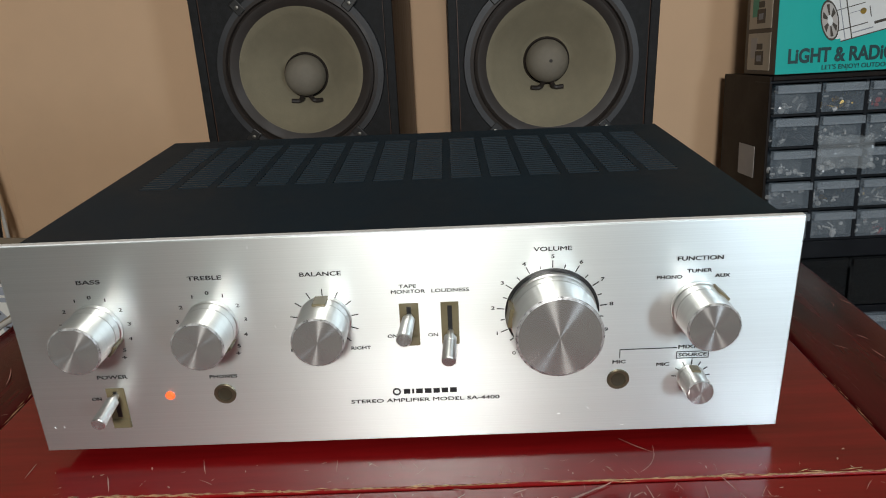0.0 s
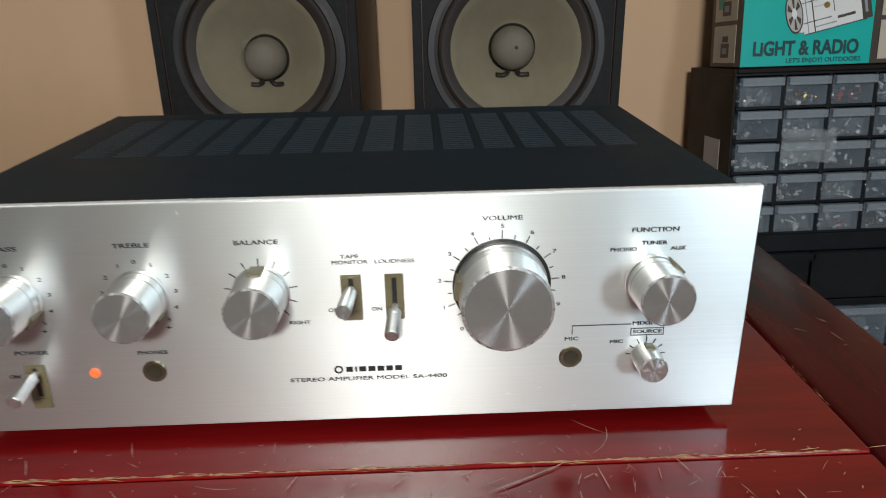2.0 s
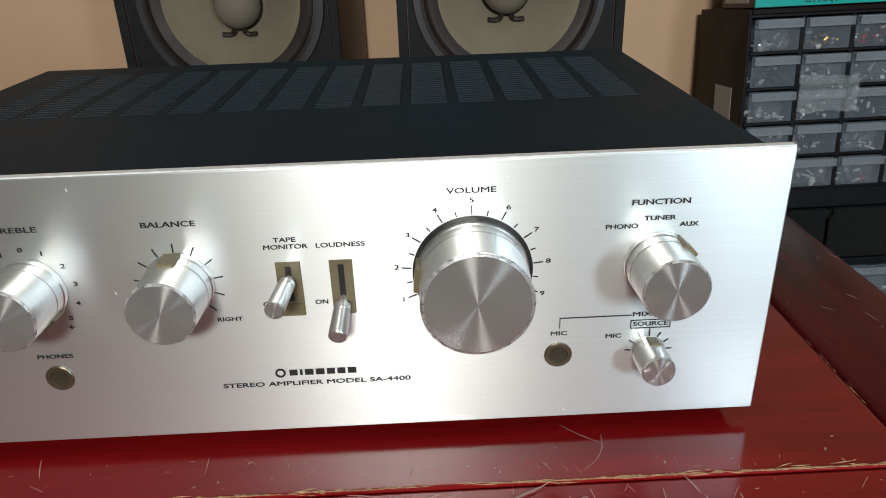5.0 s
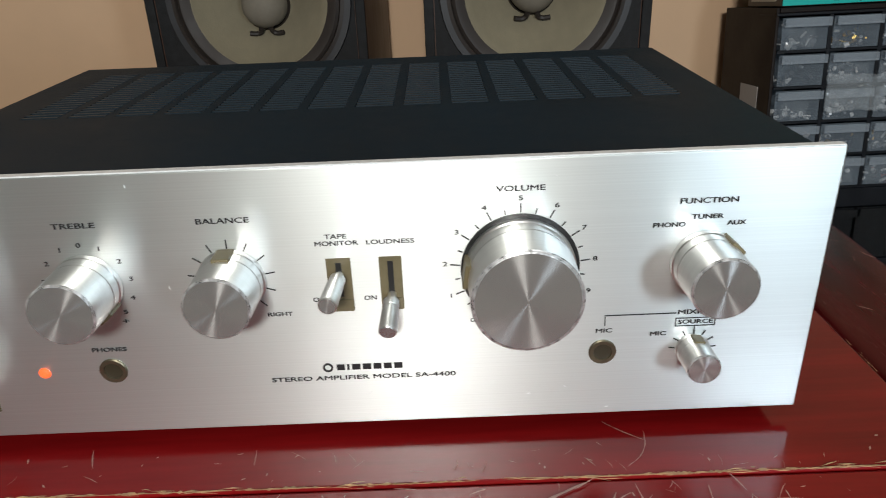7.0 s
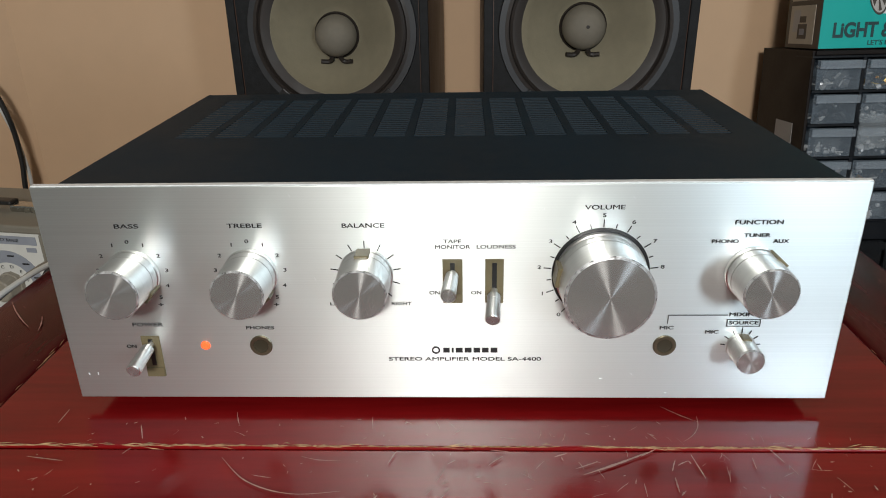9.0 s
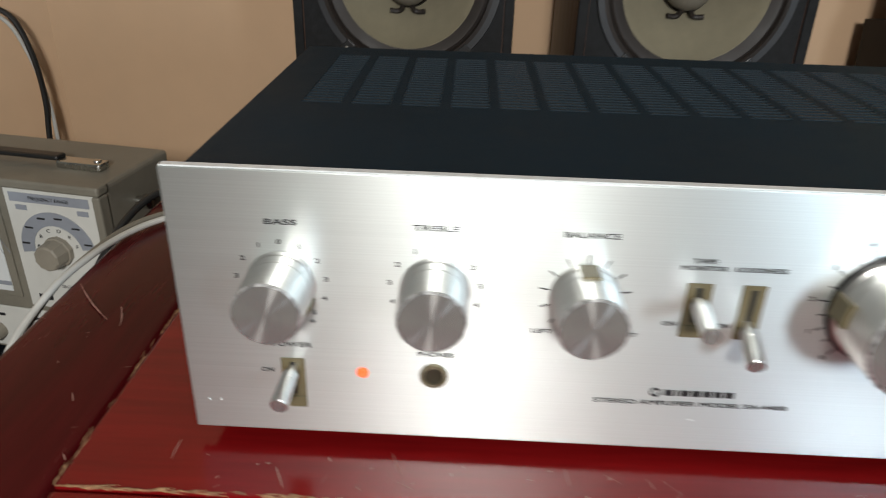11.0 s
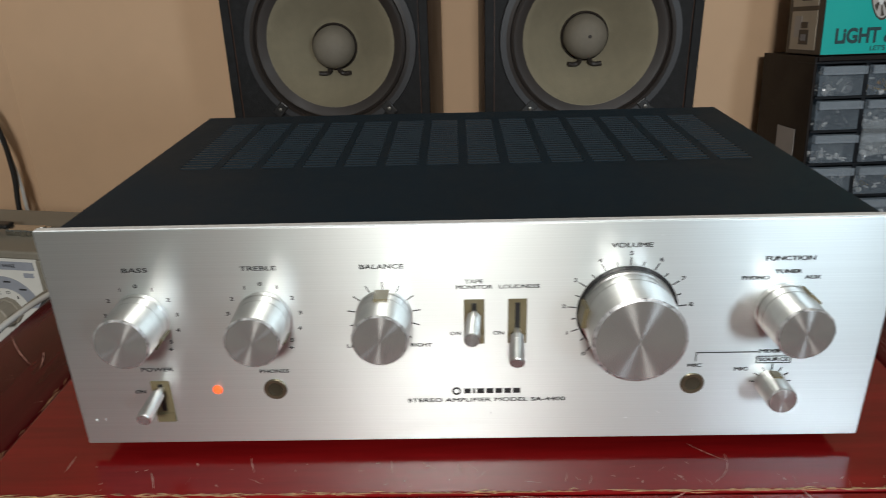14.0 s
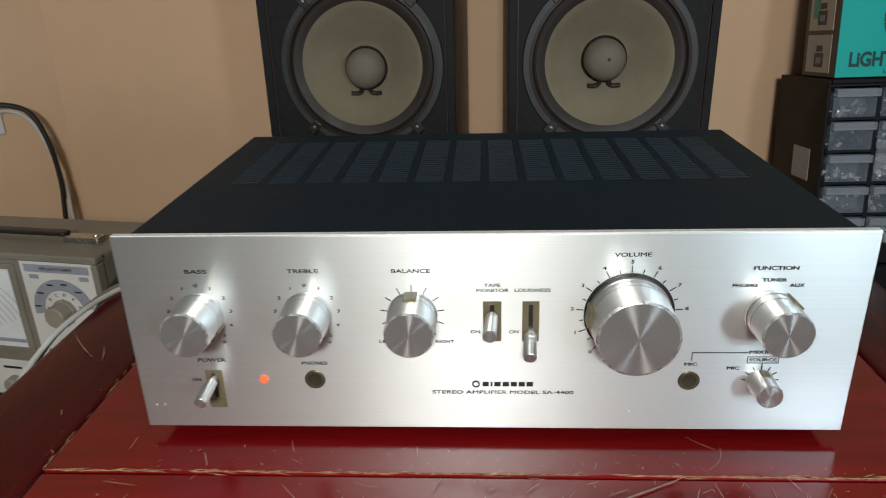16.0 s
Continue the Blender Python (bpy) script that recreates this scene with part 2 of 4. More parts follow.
# ---- the room ----
X0, X1, Y0, Y1, Z0, Z1 = -0.716, 1.9, -2.5, 0.86, -0.65, 1.75
def structure(name, bm, material, label):
    return tagged(part(name, bm, material), label, "room", kind="structure")

structure("wall_north", boxed(X0 - 0.1, X1 + 0.1, Y1, Y1 + 0.1, Z0, Z1), M_WALL, "peach painted plaster wall behind the loudspeakers")
ww = structure("wall_west", boxed(-0.6, 0.0, 0.0, 0.1, Z0, Z1), M_WALL, "peach painted plaster wall return with a power socket")
ww.location, ww.rotation_euler = (X0, Y1, 0), (0, 0, radians(45))
# unseen pale walls and ceiling, added to bounce neutral light onto the panel
structure("southwest_bounce_wall", boxed(X0 - 1.6, X0 - 0.42, 0.44, 0.54, Z0, Z1), M_PALE, "unseen off-white wall added to bounce light")
structure("far_west_bounce_wall", boxed(X0 - 1.7, X0 - 1.6, Y0, 0.54, Z0, Z1), M_PALE, "unseen off-white wall added to bounce light")
structure("east_bounce_wall", boxed(X1, X1 + 0.1, Y0, Y1, Z0, Z1), M_PALE, "unseen off-white side wall added to bounce light")
structure("south_bounce_wall", boxed(X0 - 1.7, X1 + 0.1, Y0 - 0.1, Y0, Z0, Z1), M_PALE, "unseen off-white end wall added to bounce light")
structure("ceiling", boxed(X0 - 1.7, X1 + 0.1, Y0 - 0.1, Y1 + 0.1, Z1, Z1 + 0.1), M_CEIL, "unseen white ceiling added to bounce light")
structure("floor", boxed(X0 - 1.7, X1 + 0.1, Y0 - 0.1, Y1 + 0.1, Z0 - 0.1, Z0), M_FLOOR, "plain brown floor")

# bench along the wall, under the loudspeakers
bench = tagged(empty("bench", (0, 0, Z0)), "brown wooden bench along the wall, carrying two loudspeakers", "bench")
part("bench_top", boxed(-0.33, 0.42, 0.45, 0.855, 0.455, 0.48, 0.003), M_BENCH, bench)
for x in (-0.31, 0.37):
    for y in (0.47, 0.81):
        part("leg", boxed(x, x + 0.04, y, y + 0.04, 0, 0.455), M_BENCH, bench)

# ---- red lacquered table ----
table = tagged(empty("table", (0, 0, Z0)), "dark red lacquered wooden table, scratched, with chipped joints", "table")
H = -Z0
TX0, TX1, TY0, TY1 = -0.318, 0.323, -0.125, 0.40
SX0, SX1, SY0, SY1 = -0.242, 0.2495, -0.0245, 0.31
TOP = 0.005
table.location, table.scale = (0.0004, -0.0064, Z0), (0.978, 0.978, 1 + TOP / H)
part("centre_board", boxed(SX0, SX1, SY0, SY1, H - 0.022, H, 0.0012), M_WOOD, table)
G = 0.0008
part("front_board", boxed(SX0, SX1, TY0, SY0 - G, H - 0.03, H - 0.0006, 0.0016), M_WOOD, table)
part("back_board", boxed(SX0, SX1, SY1 + G, TY1, H - 0.03, H - 0.0006, 0.0016), M_WOOD, table)
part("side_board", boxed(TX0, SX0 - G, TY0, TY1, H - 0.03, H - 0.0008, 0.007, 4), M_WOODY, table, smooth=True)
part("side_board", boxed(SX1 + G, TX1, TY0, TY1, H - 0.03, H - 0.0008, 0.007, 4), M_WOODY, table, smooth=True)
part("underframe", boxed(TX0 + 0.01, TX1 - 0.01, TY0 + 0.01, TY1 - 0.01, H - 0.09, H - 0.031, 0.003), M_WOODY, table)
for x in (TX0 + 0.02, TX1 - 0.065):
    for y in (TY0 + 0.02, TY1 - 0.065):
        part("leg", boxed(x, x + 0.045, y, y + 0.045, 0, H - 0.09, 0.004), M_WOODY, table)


def ragged(x0, y0, x1, y1, width, seed, z, gap=0.35):
    """Torn slivers of bare wood along a joint."""
    rnd = random.Random(seed)
    bm = bmesh.new()
    d = Vector((x1 - x0, y1 - y0, 0))
    n = d.length
    d.normalize()
    s = Vector((-d.y, d.x, 0))
    at = 0.0
    while at < n:
        ln = rnd.uniform(0.004, 0.022)
        if rnd.random() > gap:
            k = max(3, int(ln / 0.0011))
            lo, hi = [], []
            for i in range(k + 1):
                p = Vector((x0, y0, z)) + d * (at + ln * i / k)
                edge = min(1, 4 * i / k, 4 * (1 - i / k))
                w = width * edge * rnd.choice((0.25, 0.35, 0.5, 0.7, 1.0, 1.6))
                lo.append(bm.verts.new(p - s * w * rnd.uniform(-0.1, 0.7)))
                hi.append(bm.verts.new(p + s * w + Vector((0, 0, 0.0001))))
            for i in range(k):
                bm.faces.new((lo[i], lo[i + 1], hi[i + 1], hi[i]))
        at += ln * rnd.uniform(0.6, 1.1)
    return bm


tagged(part("chipped_joint", ragged(SX0, SY0, SX1, SY0, 0.0007, 3, H + 0.0003, 0.12), M_CHIP, table, "bare pale wood showing along a chipped joint"), kind="stuff")
tagged(part("chipped_joint", ragged(-0.05, SY0 - 0.0004, 0.24, SY0 - 0.0004, 0.0006, 4, H + 0.0004, 0.45), M_CHIP, table, "bare pale wood showing along a chipped joint"), kind="stuff")
tagged(part("chipped_joint", ragged(SX0, SY0, SX0, 0.2, 0.0007, 5, H + 0.0003, 0.4), M_CHIP, table, "bare pale wood showing along a chipped joint"), kind="stuff")
tagged(part("chipped_joint", ragged(SX1, 0.012, SX1, 0.105, 0.0005, 6, H + 0.0003, 0.4), M_CHIP, table, "bare pale wood showing along a chipped joint"), kind="stuff")



def splinters(x0, y0, x1, y1, n, spread, seed, z):
    """Long thin fibres of bare wood lying almost along a joint."""
    rnd = random.Random(seed)
    bm = bmesh.new()
    span = Vector((x1 - x0, y1 - y0, 0))
    along = span.normalized()
    side = Vector((-along.y, along.x, 0))
    for i in range(n):
        p = Vector((x0, y0, z)) + span * rnd.random() + side * rnd.gauss(0, spread)
        a = rnd.gauss(0, 0.09)
        ln, w = rnd.uniform(0.003, 0.014), rnd.uniform(0.00007, 0.0002)
        q = p + (along * math.cos(a) + side * math.sin(a)) * ln
        m = (p + q) / 2 + side * rnd.gauss(0, 0.0003)
        vs = [bm.verts.new(c) for c in (p, m - side * w, q, m + side * w + Vector((0, 0, 0.0003)))]
        bm.faces.new(vs)
    return bm


for ends, n, seed in (((SX0, SY0, SX1, SY0), 125, 21), ((SX1, 0.0, SX1, 0.12), 16, 22), ((SX0, SY0, SX0, 0.2), 26, 23)):
    tagged(part("splinter", splinters(*ends, n, 0.0006, seed, H + 0.0005), M_CHIP, table, "thin pale splinters along a chipped joint"), kind="stuff")


def scratch(points, width):
    bm = bmesh.new()
    pts = [Vector((p[0], p[1], H + 0.0004)) for p in points]
    fine = []
    for i in range(len(pts) - 1):
        a, b = pts[max(i - 1, 0)], pts[min(i + 2, len(pts) - 1)]
        for k in range(6):
            t = k / 6
            p, q = pts[i], pts[i + 1]
            fine.append(0.5 * (2 * p + (q - a) * t + (2 * a - 5 * p + 4 * q - b) * t * t + (3 * p - a - 3 * q + b) * t ** 3))
    fine.append(pts[-1])
    prev = None
    for i, p in enumerate(fine):
        d = (fine[min(i + 1, len(fine) - 1)] - fine[max(i - 1, 0)]).normalized()
        s = Vector((-d.y, d.x, 0)) * width * 0.6 * (0.25 + math.sin(math.pi * i / (len(fine) - 1))) * random.uniform(0.6, 1.2)
        pair = (bm.verts.new(p - s), bm.verts.new(p + s))
        if prev:
            bm.faces.new((prev[0], prev[1], pair[1], pair[0]))
        prev = pair
    return bm


def scored(x, y, heading, length, bend, width):
    """One bent scratch from a starting point along a heading in degrees."""
    a, pts = math.radians(heading), []
    for k in range(4):
        pts.append((x, y))
        x, y = x + length / 3 * math.cos(a), y + length / 3 * math.sin(a)
        a += math.radians(bend) / 3
    part("scratch", scratch(pts, width), M_SCRATCH, table)


# side boards
scored(-0.309, 0.131, -52, 0.050, 12, 0.0006)
scored(-0.275, 0.109, -62, 0.022, -16, 0.0005)
scored(-0.263, 0.032, -63, 0.0067, 0, 0.0004)
scored(-0.247, -0.007, -53, 0.005, 0, 0.0004)
scored(0.295, 0.112, -56, 0.007, 0, 0.0005)
scored(0.294, 0.092, -80, 0.011, 0, 0.0004)
scored(0.273, 0.100, -40, 0.009, 0, 0.0004)
scored(0.312, 0.167, -68, 0.011, 0, 0.0004)
# centre board
scored(-0.202, 0.005, -90, 0.012, 0, 0.0004)
scored(-0.111, 0.003, -72, 0.013, 10, 0.0003)
scored(-0.039, -0.001, -85, 0.010, 0, 0.0003)
scored(0.111, 0.009, -45, 0.021, 15, 0.0003)
scored(0.115, -0.020, 40, 0.026, 60, 0.0003)
scored(0.099, -0.013, -56, 0.007, 0, 0.0003)
scored(0.045, -0.018, 63, 0.007, 40, 0.0003)
# front board
scored(0.063, -0.044, 24, 0.037, 6, 0.0009)
scored(0.060, -0.040, 25, 0.012, 0, 0.0005)
scored(0.092, -0.031, 33, 0.012, 0, 0.0005)
scored(0.118, -0.046, 97, 0.017, 0, 0.0004)
scored(0.144, -0.031, -96, 0.009, 0, 0.0004)
scored(-0.108, -0.033, -45, 0.070, 75, 0.0004)
scored(-0.070, -0.032, -18, 0.020, 30, 0.0003)
scored(-0.158, -0.008, -63, 0.013, -3, 0.0004)
scored(0.021, -0.027, -6, 0.009, 0, 0.0004)
scored(-0.204, -0.033, -9, 0.020, 0, 0.0004)
rnd = random.Random(11)
for i in range(60):
    region = i % 4 if i < 50 else 4
    x, y = ((rnd.uniform(-0.31, -0.245), rnd.uniform(-0.08, 0.2)), (rnd.uniform(0.256, 0.318), rnd.uniform(0.0, 0.22)),
            (rnd.uniform(-0.23, 0.24), rnd.uniform(-0.022, 0.0)), (rnd.uniform(-0.23, 0.24), rnd.uniform(-0.07, -0.03)), (rnd.gauss(0.12, 0.03), rnd.gauss(-0.026, 0.008)))[region]
    a, ln = rnd.uniform(0, 3.14), rnd.uniform(0.0015, 0.009)
    part("scratch", scratch([(x, y), (x + ln * math.cos(a) * 0.5 + 0.0004, y + ln * math.sin(a) * 0.5), (x + ln * math.cos(a), y + ln * math.sin(a))], rnd.choice((0.00007, 0.00009, 0.0001, 0.00014, 0.0002))), M_SCRATCH, table)

for i in range(46):
    x, y, a, ln = rnd.gauss(0.06, 0.09), rnd.uniform(-0.058, -0.024), rnd.gauss(1.0, 0.7), rnd.uniform(0.003, 0.011)
    if SX0 + 0.02 < x < SX1 - 0.02:
        part("scratch", scratch([(x, y - 0.006), (x + ln * 0.5 * math.cos(a), y - 0.006 + ln * 0.55 * math.sin(a)), (x + ln * math.cos(a), y - 0.006 + ln * math.sin(a))], rnd.choice((0.0002, 0.0003, 0.0005))), M_SCRATCH, table)

# specks and short nicks in the lacquer before the amplifier
for i in range(70):
    x, y, a, ln = rnd.uniform(-0.22, 0.23), rnd.choice((rnd.uniform(-0.022, -0.002), rnd.uniform(-0.07, -0.028))), rnd.uniform(0, 3.14), rnd.uniform(0.0008, 0.0032)
    part("scratch", scratch([(x, y), (x + ln * 0.5 * math.cos(a), y + ln * 0.5 * math.sin(a)), (x + ln * math.cos(a), y + ln * math.sin(a))], rnd.choice((0.0002, 0.0003, 0.0005))), M_SCRATCH, table)

# ---- the amplifier ----
amp = tagged(empty("stereo_amplifier"), "vintage stereo amplifier with brushed aluminium front and black steel case", "amplifier")
PT, PB = 0.1262, 0.012
PX = 0.19


part("front_panel", boxed(-PX, PX, 0.0, 0.0045, PB, PT, 0.0006, 2), M_PANEL, amp, "horizontally brushed aluminium front panel")
part("panel_edge", boxed(-PX + 0.0004, PX - 0.0004, 0.0004, 0.004, PT - 0.0002, PT + 0.0004, 0.0002, 1), M_EDGE, amp, "bright bevelled top edge")

# case: folded sheet with fourteen slotted vent groups in the top
CX, CF, CB, CT, CZ = 0.186, 0.0046, 0.236, 0.1225, 0.014
VX, VP, VW, VY0, VY1, NV, NS = -0.1625, 0.02365, 0.0188, 0.103, 0.2135, 14, 21


def case_top():
    bm = bmesh.new()
    xs = [-CX]
    for i in range(NV):
        xs += [VX + VP * i, VX + VP * i + VW]
    xs.append(CX)
    ys = [CF, VY0, VY1, CB]
    grid = [[bm.verts.new((x, y, CT)) for y in ys] for x in xs]
    for i in range(len(xs) - 1):
        for j in range(3):
            if j == 1 and i % 2 == 1:
                continue
            bm.faces.new((grid[i][j], grid[i + 1][j], grid[i + 1][j + 1], grid[i][j + 1]))
    r = bmesh.ops.extrude_face_region(bm, geom=bm.faces[:])
    bmesh.ops.translate(bm, vec=(0, 0, -0.0012), verts=[v for v in r["geom"] if isinstance(v, bmesh.types.BMVert)])
    return bm


part("case_top", case_top(), M_CASE, amp)
for s in (-1, 1):
    part("case_side", boxed(min(s * CX, s * (CX - 0.0012)), max(s * CX, s * (CX - 0.0012)), CF, CB, CZ, CT - 0.0013), M_CASE, amp)
part("back_plate", boxed(-CX + 0.0013, CX - 0.0013, CB - 0.0015, CB - 0.0003, CZ, CT - 0.0013), M_CASE, amp)
part("chassis", boxed(-CX + 0.0013, CX - 0.0013, CF, CB - 0.0016, CZ, 0.100), M_CABBLK, amp)
for i in range(NV):
    bm = bmesh.new()
    x = VX + VP * i
    box(bm, x, x + 0.0005, VY0, VY1, CT - 0.0030, CT - 0.0013)
    box(bm, x + VW - 0.0005, x + VW, VY0, VY1, CT - 0.0030, CT - 0.0013)
    grille = part("vent_grille", bm, M_CASE, amp)
    for k in range(NS):
        y = VY0 + (VY1 - VY0) * (k + 0.5) / NS
        if i == 0 and k == 0:
            bm = bmesh.new()
            box(bm, 0.0003, VW - 0.0003, -0.0009, 0.0009, -0.0012, 0.0002)
            first = part("slat", bm, M_SLAT, grille)
            first.location = (x, y, CT)
        else:
            more = new("slat", first.data)
            more.parent = grille
            more.location = (x, y, CT)
for x in (-0.15, 0.15):
    for y in (0.035, 0.2):
        part("foot", lathe([(0, TOP), (0.012, TOP), (0.013, TOP + 0.003), (0.013, CZ), (0, CZ)], 24, "z"), M_RUBBER, amp, at=(x, y, 0))


def knob(name, x, z, r, length, pointer, ring=0.32, label=""):
    """A turned knob: skirt, body with a groove, cap with a bright bevel; pointer is the angle of its bronze marker."""
    g = length * ring
    k = part(name, lathe([(0.0, -0.0002), (r * 1.03, -0.0002), (r * 1.035, -0.0006), (r * 1.035, -g * 0.35), (r * 1.005, -g * 0.4), (r * 1.0, -g), (r * 0.985, -g - 0.0003), (r * 0.985, -g - 0.0007), (r, -g - 0.001), (r * 0.975, -length + 0.0009), (r * 0.955, -length + 0.0002), (r * 0.0, -length + 0.0002)], 64), M_SIDE, amp, label or "turned aluminium knob", at=(x, 0, z), smooth=True, sharp=9)
    part("cap", lathe([(0, -length - 0.0002), (r * 0.5, -length - 0.0002), (r * 0.92, -length - 0.0001), (r * 0.92, -length + 0.0003)], 64), M_CAP, k, "circular-turned aluminium cap")
    part("bevel", lathe([(r * 0.92, -length - 0.00015), (r * 0.982, -length + 0.0006), (r * 0.95, -length + 0.0010)], 64), M_RIM, k, "scuffed bright rim")
    if pointer is not None:
        w = 0.19 * r + 0.0009
        bm = boxed(r * 0.9, r * 1.075, -length * 0.44, -0.0010, -w, w, 0.0003, 1)
        p = part("pointer", bm, M_BRONZE, k, "bronze plastic pointer")
        p.rotation_euler = (0, -radians(pointer), 0)
    return k


KZ = 0.0822
BX, TX, LX, VXC, FX, MX, MZ = -0.1495, -0.0927, -0.0376, 0.0728, 0.1432, 0.1430, 0.0428
knob("bass_knob", BX, KZ, 0.0125, 0.0235, -38)
knob("treble_knob", TX, KZ, 0.0125, 0.0235, -50)
knob("balance_knob", LX, KZ, 0.0125, 0.0235, 91)
knob("function_knob", FX, KZ, 0.0125, 0.0235, 48)
knob("mixing_knob", MX, MZ, 0.0067, 0.0155, 85)
# volume knob in its black well
well = part("volume_well", lathe([(0.0228, -0.0003), (0.0228, -0.0009), (0.0, -0.0009)], 72), M_BLACKPL, amp, "round black well behind the volume knob", at=(VXC, 0, KZ))
knob("volume_knob", VXC, KZ - 0.0004, 0.0206, 0.0262, 172)


def text(s, x, z, cap=0.0021, fit=None, wide=1.45, bold=0.0, name="printed_text"):
    return lettering(name, s, x - 0.00006, z, cap, amp, -0.0003, wide, fit=fit, bold=bold, heavy=0.00014)


def tick(x, z, a, r0, r1, w=0.00022):
    bm = bmesh.new()
    box(bm, r0, r1, -0.0005, -0.0002, -w, w)
    t = part("tick", bm, M_INK, amp, at=(x, 0, z))
    t.rotation_euler = (0, -radians(a), 0)


def polar(x, z, a, r):
    return x + r * math.cos(radians(a)), z + r * math.sin(radians(a))


for kx, s in ((BX, "BASS"), (TX, "TREBLE")):
    text(s, -0.1484 if s == "BASS" else -0.0927, 0.1068, fit=0.0114 if s == "BASS" else 0.0162)
    for a, c in ((90, "0"), (64, "1"), (116, "1"), (35, "2"), (145, "2"), (7, "3"), (173, "3"), (-21, "4"), (201, "4"), (-47, "5"), (227, "5")):
        text(c, *polar(kx, KZ, a, 0.0168), cap=0.0018)
    text("+", *polar(kx, KZ, -57, 0.0196), cap=0.0024)
    text("-", *polar(kx, KZ, 237, 0.0196), cap=0.0024)
text("BALANCE", LX, 0.1066, fit=0.0196)
text("RIGHT", -0.0213, 0.0662, cap=0.0017, fit=0.0096)
text("LEFT", -0.0520, 0.0662, cap=0.0017, fit=0.0078)
for i in range(11):
    tick(LX, KZ, 90 + 27 * (i - 5), 0.0132, 0.0168)
text("TAPE", 0.0035, 0.0985, cap=0.0018, fit=0.0082)
text("MONITOR", 0.0035, 0.0957, cap=0.0018, fit=0.0163)
text("LOUDNESS", 0.0238, 0.0957, cap=0.0018, fit=0.0180)
text("ON", -0.0052, 0.0720, cap=0.0018, fit=0.0048)
text("ON", 0.0147, 0.0720, cap=0.0018, fit=0.0048)
text("VOLUME", VXC, 0.1148, fit=0.0180)
for n in range(11):
    a = 90 - 28 * (n - 5)
    text(str(n), *polar(VXC, KZ, a, 0.0288), cap=0.0018)
    tick(VXC, KZ, a, 0.0232, 0.0268)
    if n < 10:
        tick(VXC, KZ, a - 14, 0.0232, 0.0252)
text("FUNCTION", 0.1425, 0.1072, fit=0.0214)
text("TUNER", 0.1425, 0.1008, cap=0.0018, fit=0.0118)
text("PHONO", 0.1285, 0.0979, cap=0.0018, fit=0.0120)
text("AUX", 0.1537, 0.0979, cap=0.0018, fit=0.0070)
text("MIC", 0.1066, 0.0528, cap=0.0018, fit=0.0064)
text("MIXING", 0.1432, 0.0600, cap=0.0020, fit=0.0150)
text("MIC", 0.1285, 0.0505, cap=0.0018, fit=0.0062)
text("SOURCE", 0.1430, 0.0555, cap=0.0018, fit=0.0138)
for x0, x1, z0, z1 in ((0.1067, 0.1350, 0.0596, 0.0600), (0.1067, 0.1070, 0.0553, 0.0597), (0.1350, 0.1510, 0.0572, 0.0575), (0.1350, 0.1510, 0.0536, 0.0539), (0.1350, 0.1353, 0.0536, 0.0575), (0.1507, 0.1510, 0.0536, 0.0575), (0.1429, 0.1431, 0.0498, 0.0537)):
    part("printed_line", boxed(x0, x1, -0.0005, -0.0002, z0, z1), M_INK, amp)
for i in range(1, 8):
    tick(MX, MZ, 90 + 28 * (i - 4) * 1.0, 0.0072, 0.0096)
text("POWER", -0.1476, 0.0548, cap=0.0020, fit=0.0152)
text("ON", -0.1578, 0.0424, cap=0.0018, fit=0.0048)
text("PHONES", -0.0917, 0.0530, cap=0.0018, fit=0.0138)
text("STEREO AMPLIFIER MODEL SA-4400", 0.0090, 0.0352, cap=0.0020, fit=0.0755)
# maker's mark as plain shapes: a ring badge and seven blocks
part("maker_badge", lathe([(0.0013, -0.0002), (0.0021, -0.0002), (0.0021, -0.0005), (0.0013, -0.0005)], 28, closed=True), M_INK, amp, at=(-0.0052, 0, 0.0404))
for i, w in enumerate((0.0032, 0.0010, 0.0034, 0.0034, 0.0032, 0.0032, 0.0034)):
    x = -0.0016 + sum((0.0032, 0.0010, 0.0034, 0.0034, 0.0032, 0.0032, 0.0034)[:i]) + 0.0010 * i
    bm = boxed(x, x + w, -0.0005, -0.0002, 0.0391, 0.0417)
    part("maker_block", bm, M_INK, amp)


def toggle(name, x0, x1, z0, z1, zb, dz, ln, dx):
    """Bronze switch plate with a slot, and a metal lever that tapers outward."""
    t = part(name, boxed(x0, x1, -0.0005, 0.0, z0, z1, 0.0002, 1), M_BRONZE, amp, "bronze switch plate with a metal lever")
    xc = (x0 + x1) / 2
    part("slot", boxed(xc - 0.0011, xc + 0.0011, -0.0008, -0.0004, z0 + 0.0065, z1 - 0.0018), M_BLACKPL, t)
    part("lower_plate", boxed(x0 + 0.0002, x1 - 0.0002, -0.0011, -0.0004, z0, z0 + 0.0052, 0.0002, 1), M_BRONZE, t)
    lv = part("lever", lathe([(0.0, 0.0), (0.0016, 0.0), (0.0020, -0.0036), (0.0031, -0.0042), (0.0032, -0.0072), (0.00305, -0.0074), (0.00305, -0.0078), (0.0032, -0.008), (0.0035, -ln + 0.0004), (0.0032, -ln), (0, -ln)], 32), M_SIDE, t, "round metal lever", at=(xc, 0.0, zb), smooth=True, sharp=20)
    lv.rotation_euler = (math.atan2(dz, ln), 0, math.atan2(dx, ln))
    part("tip", lathe([(0, -ln - 0.0001), (0.0030, -ln - 0.0001), (0.0031, -ln + 0.0002)], 24), M_CAP, lv)


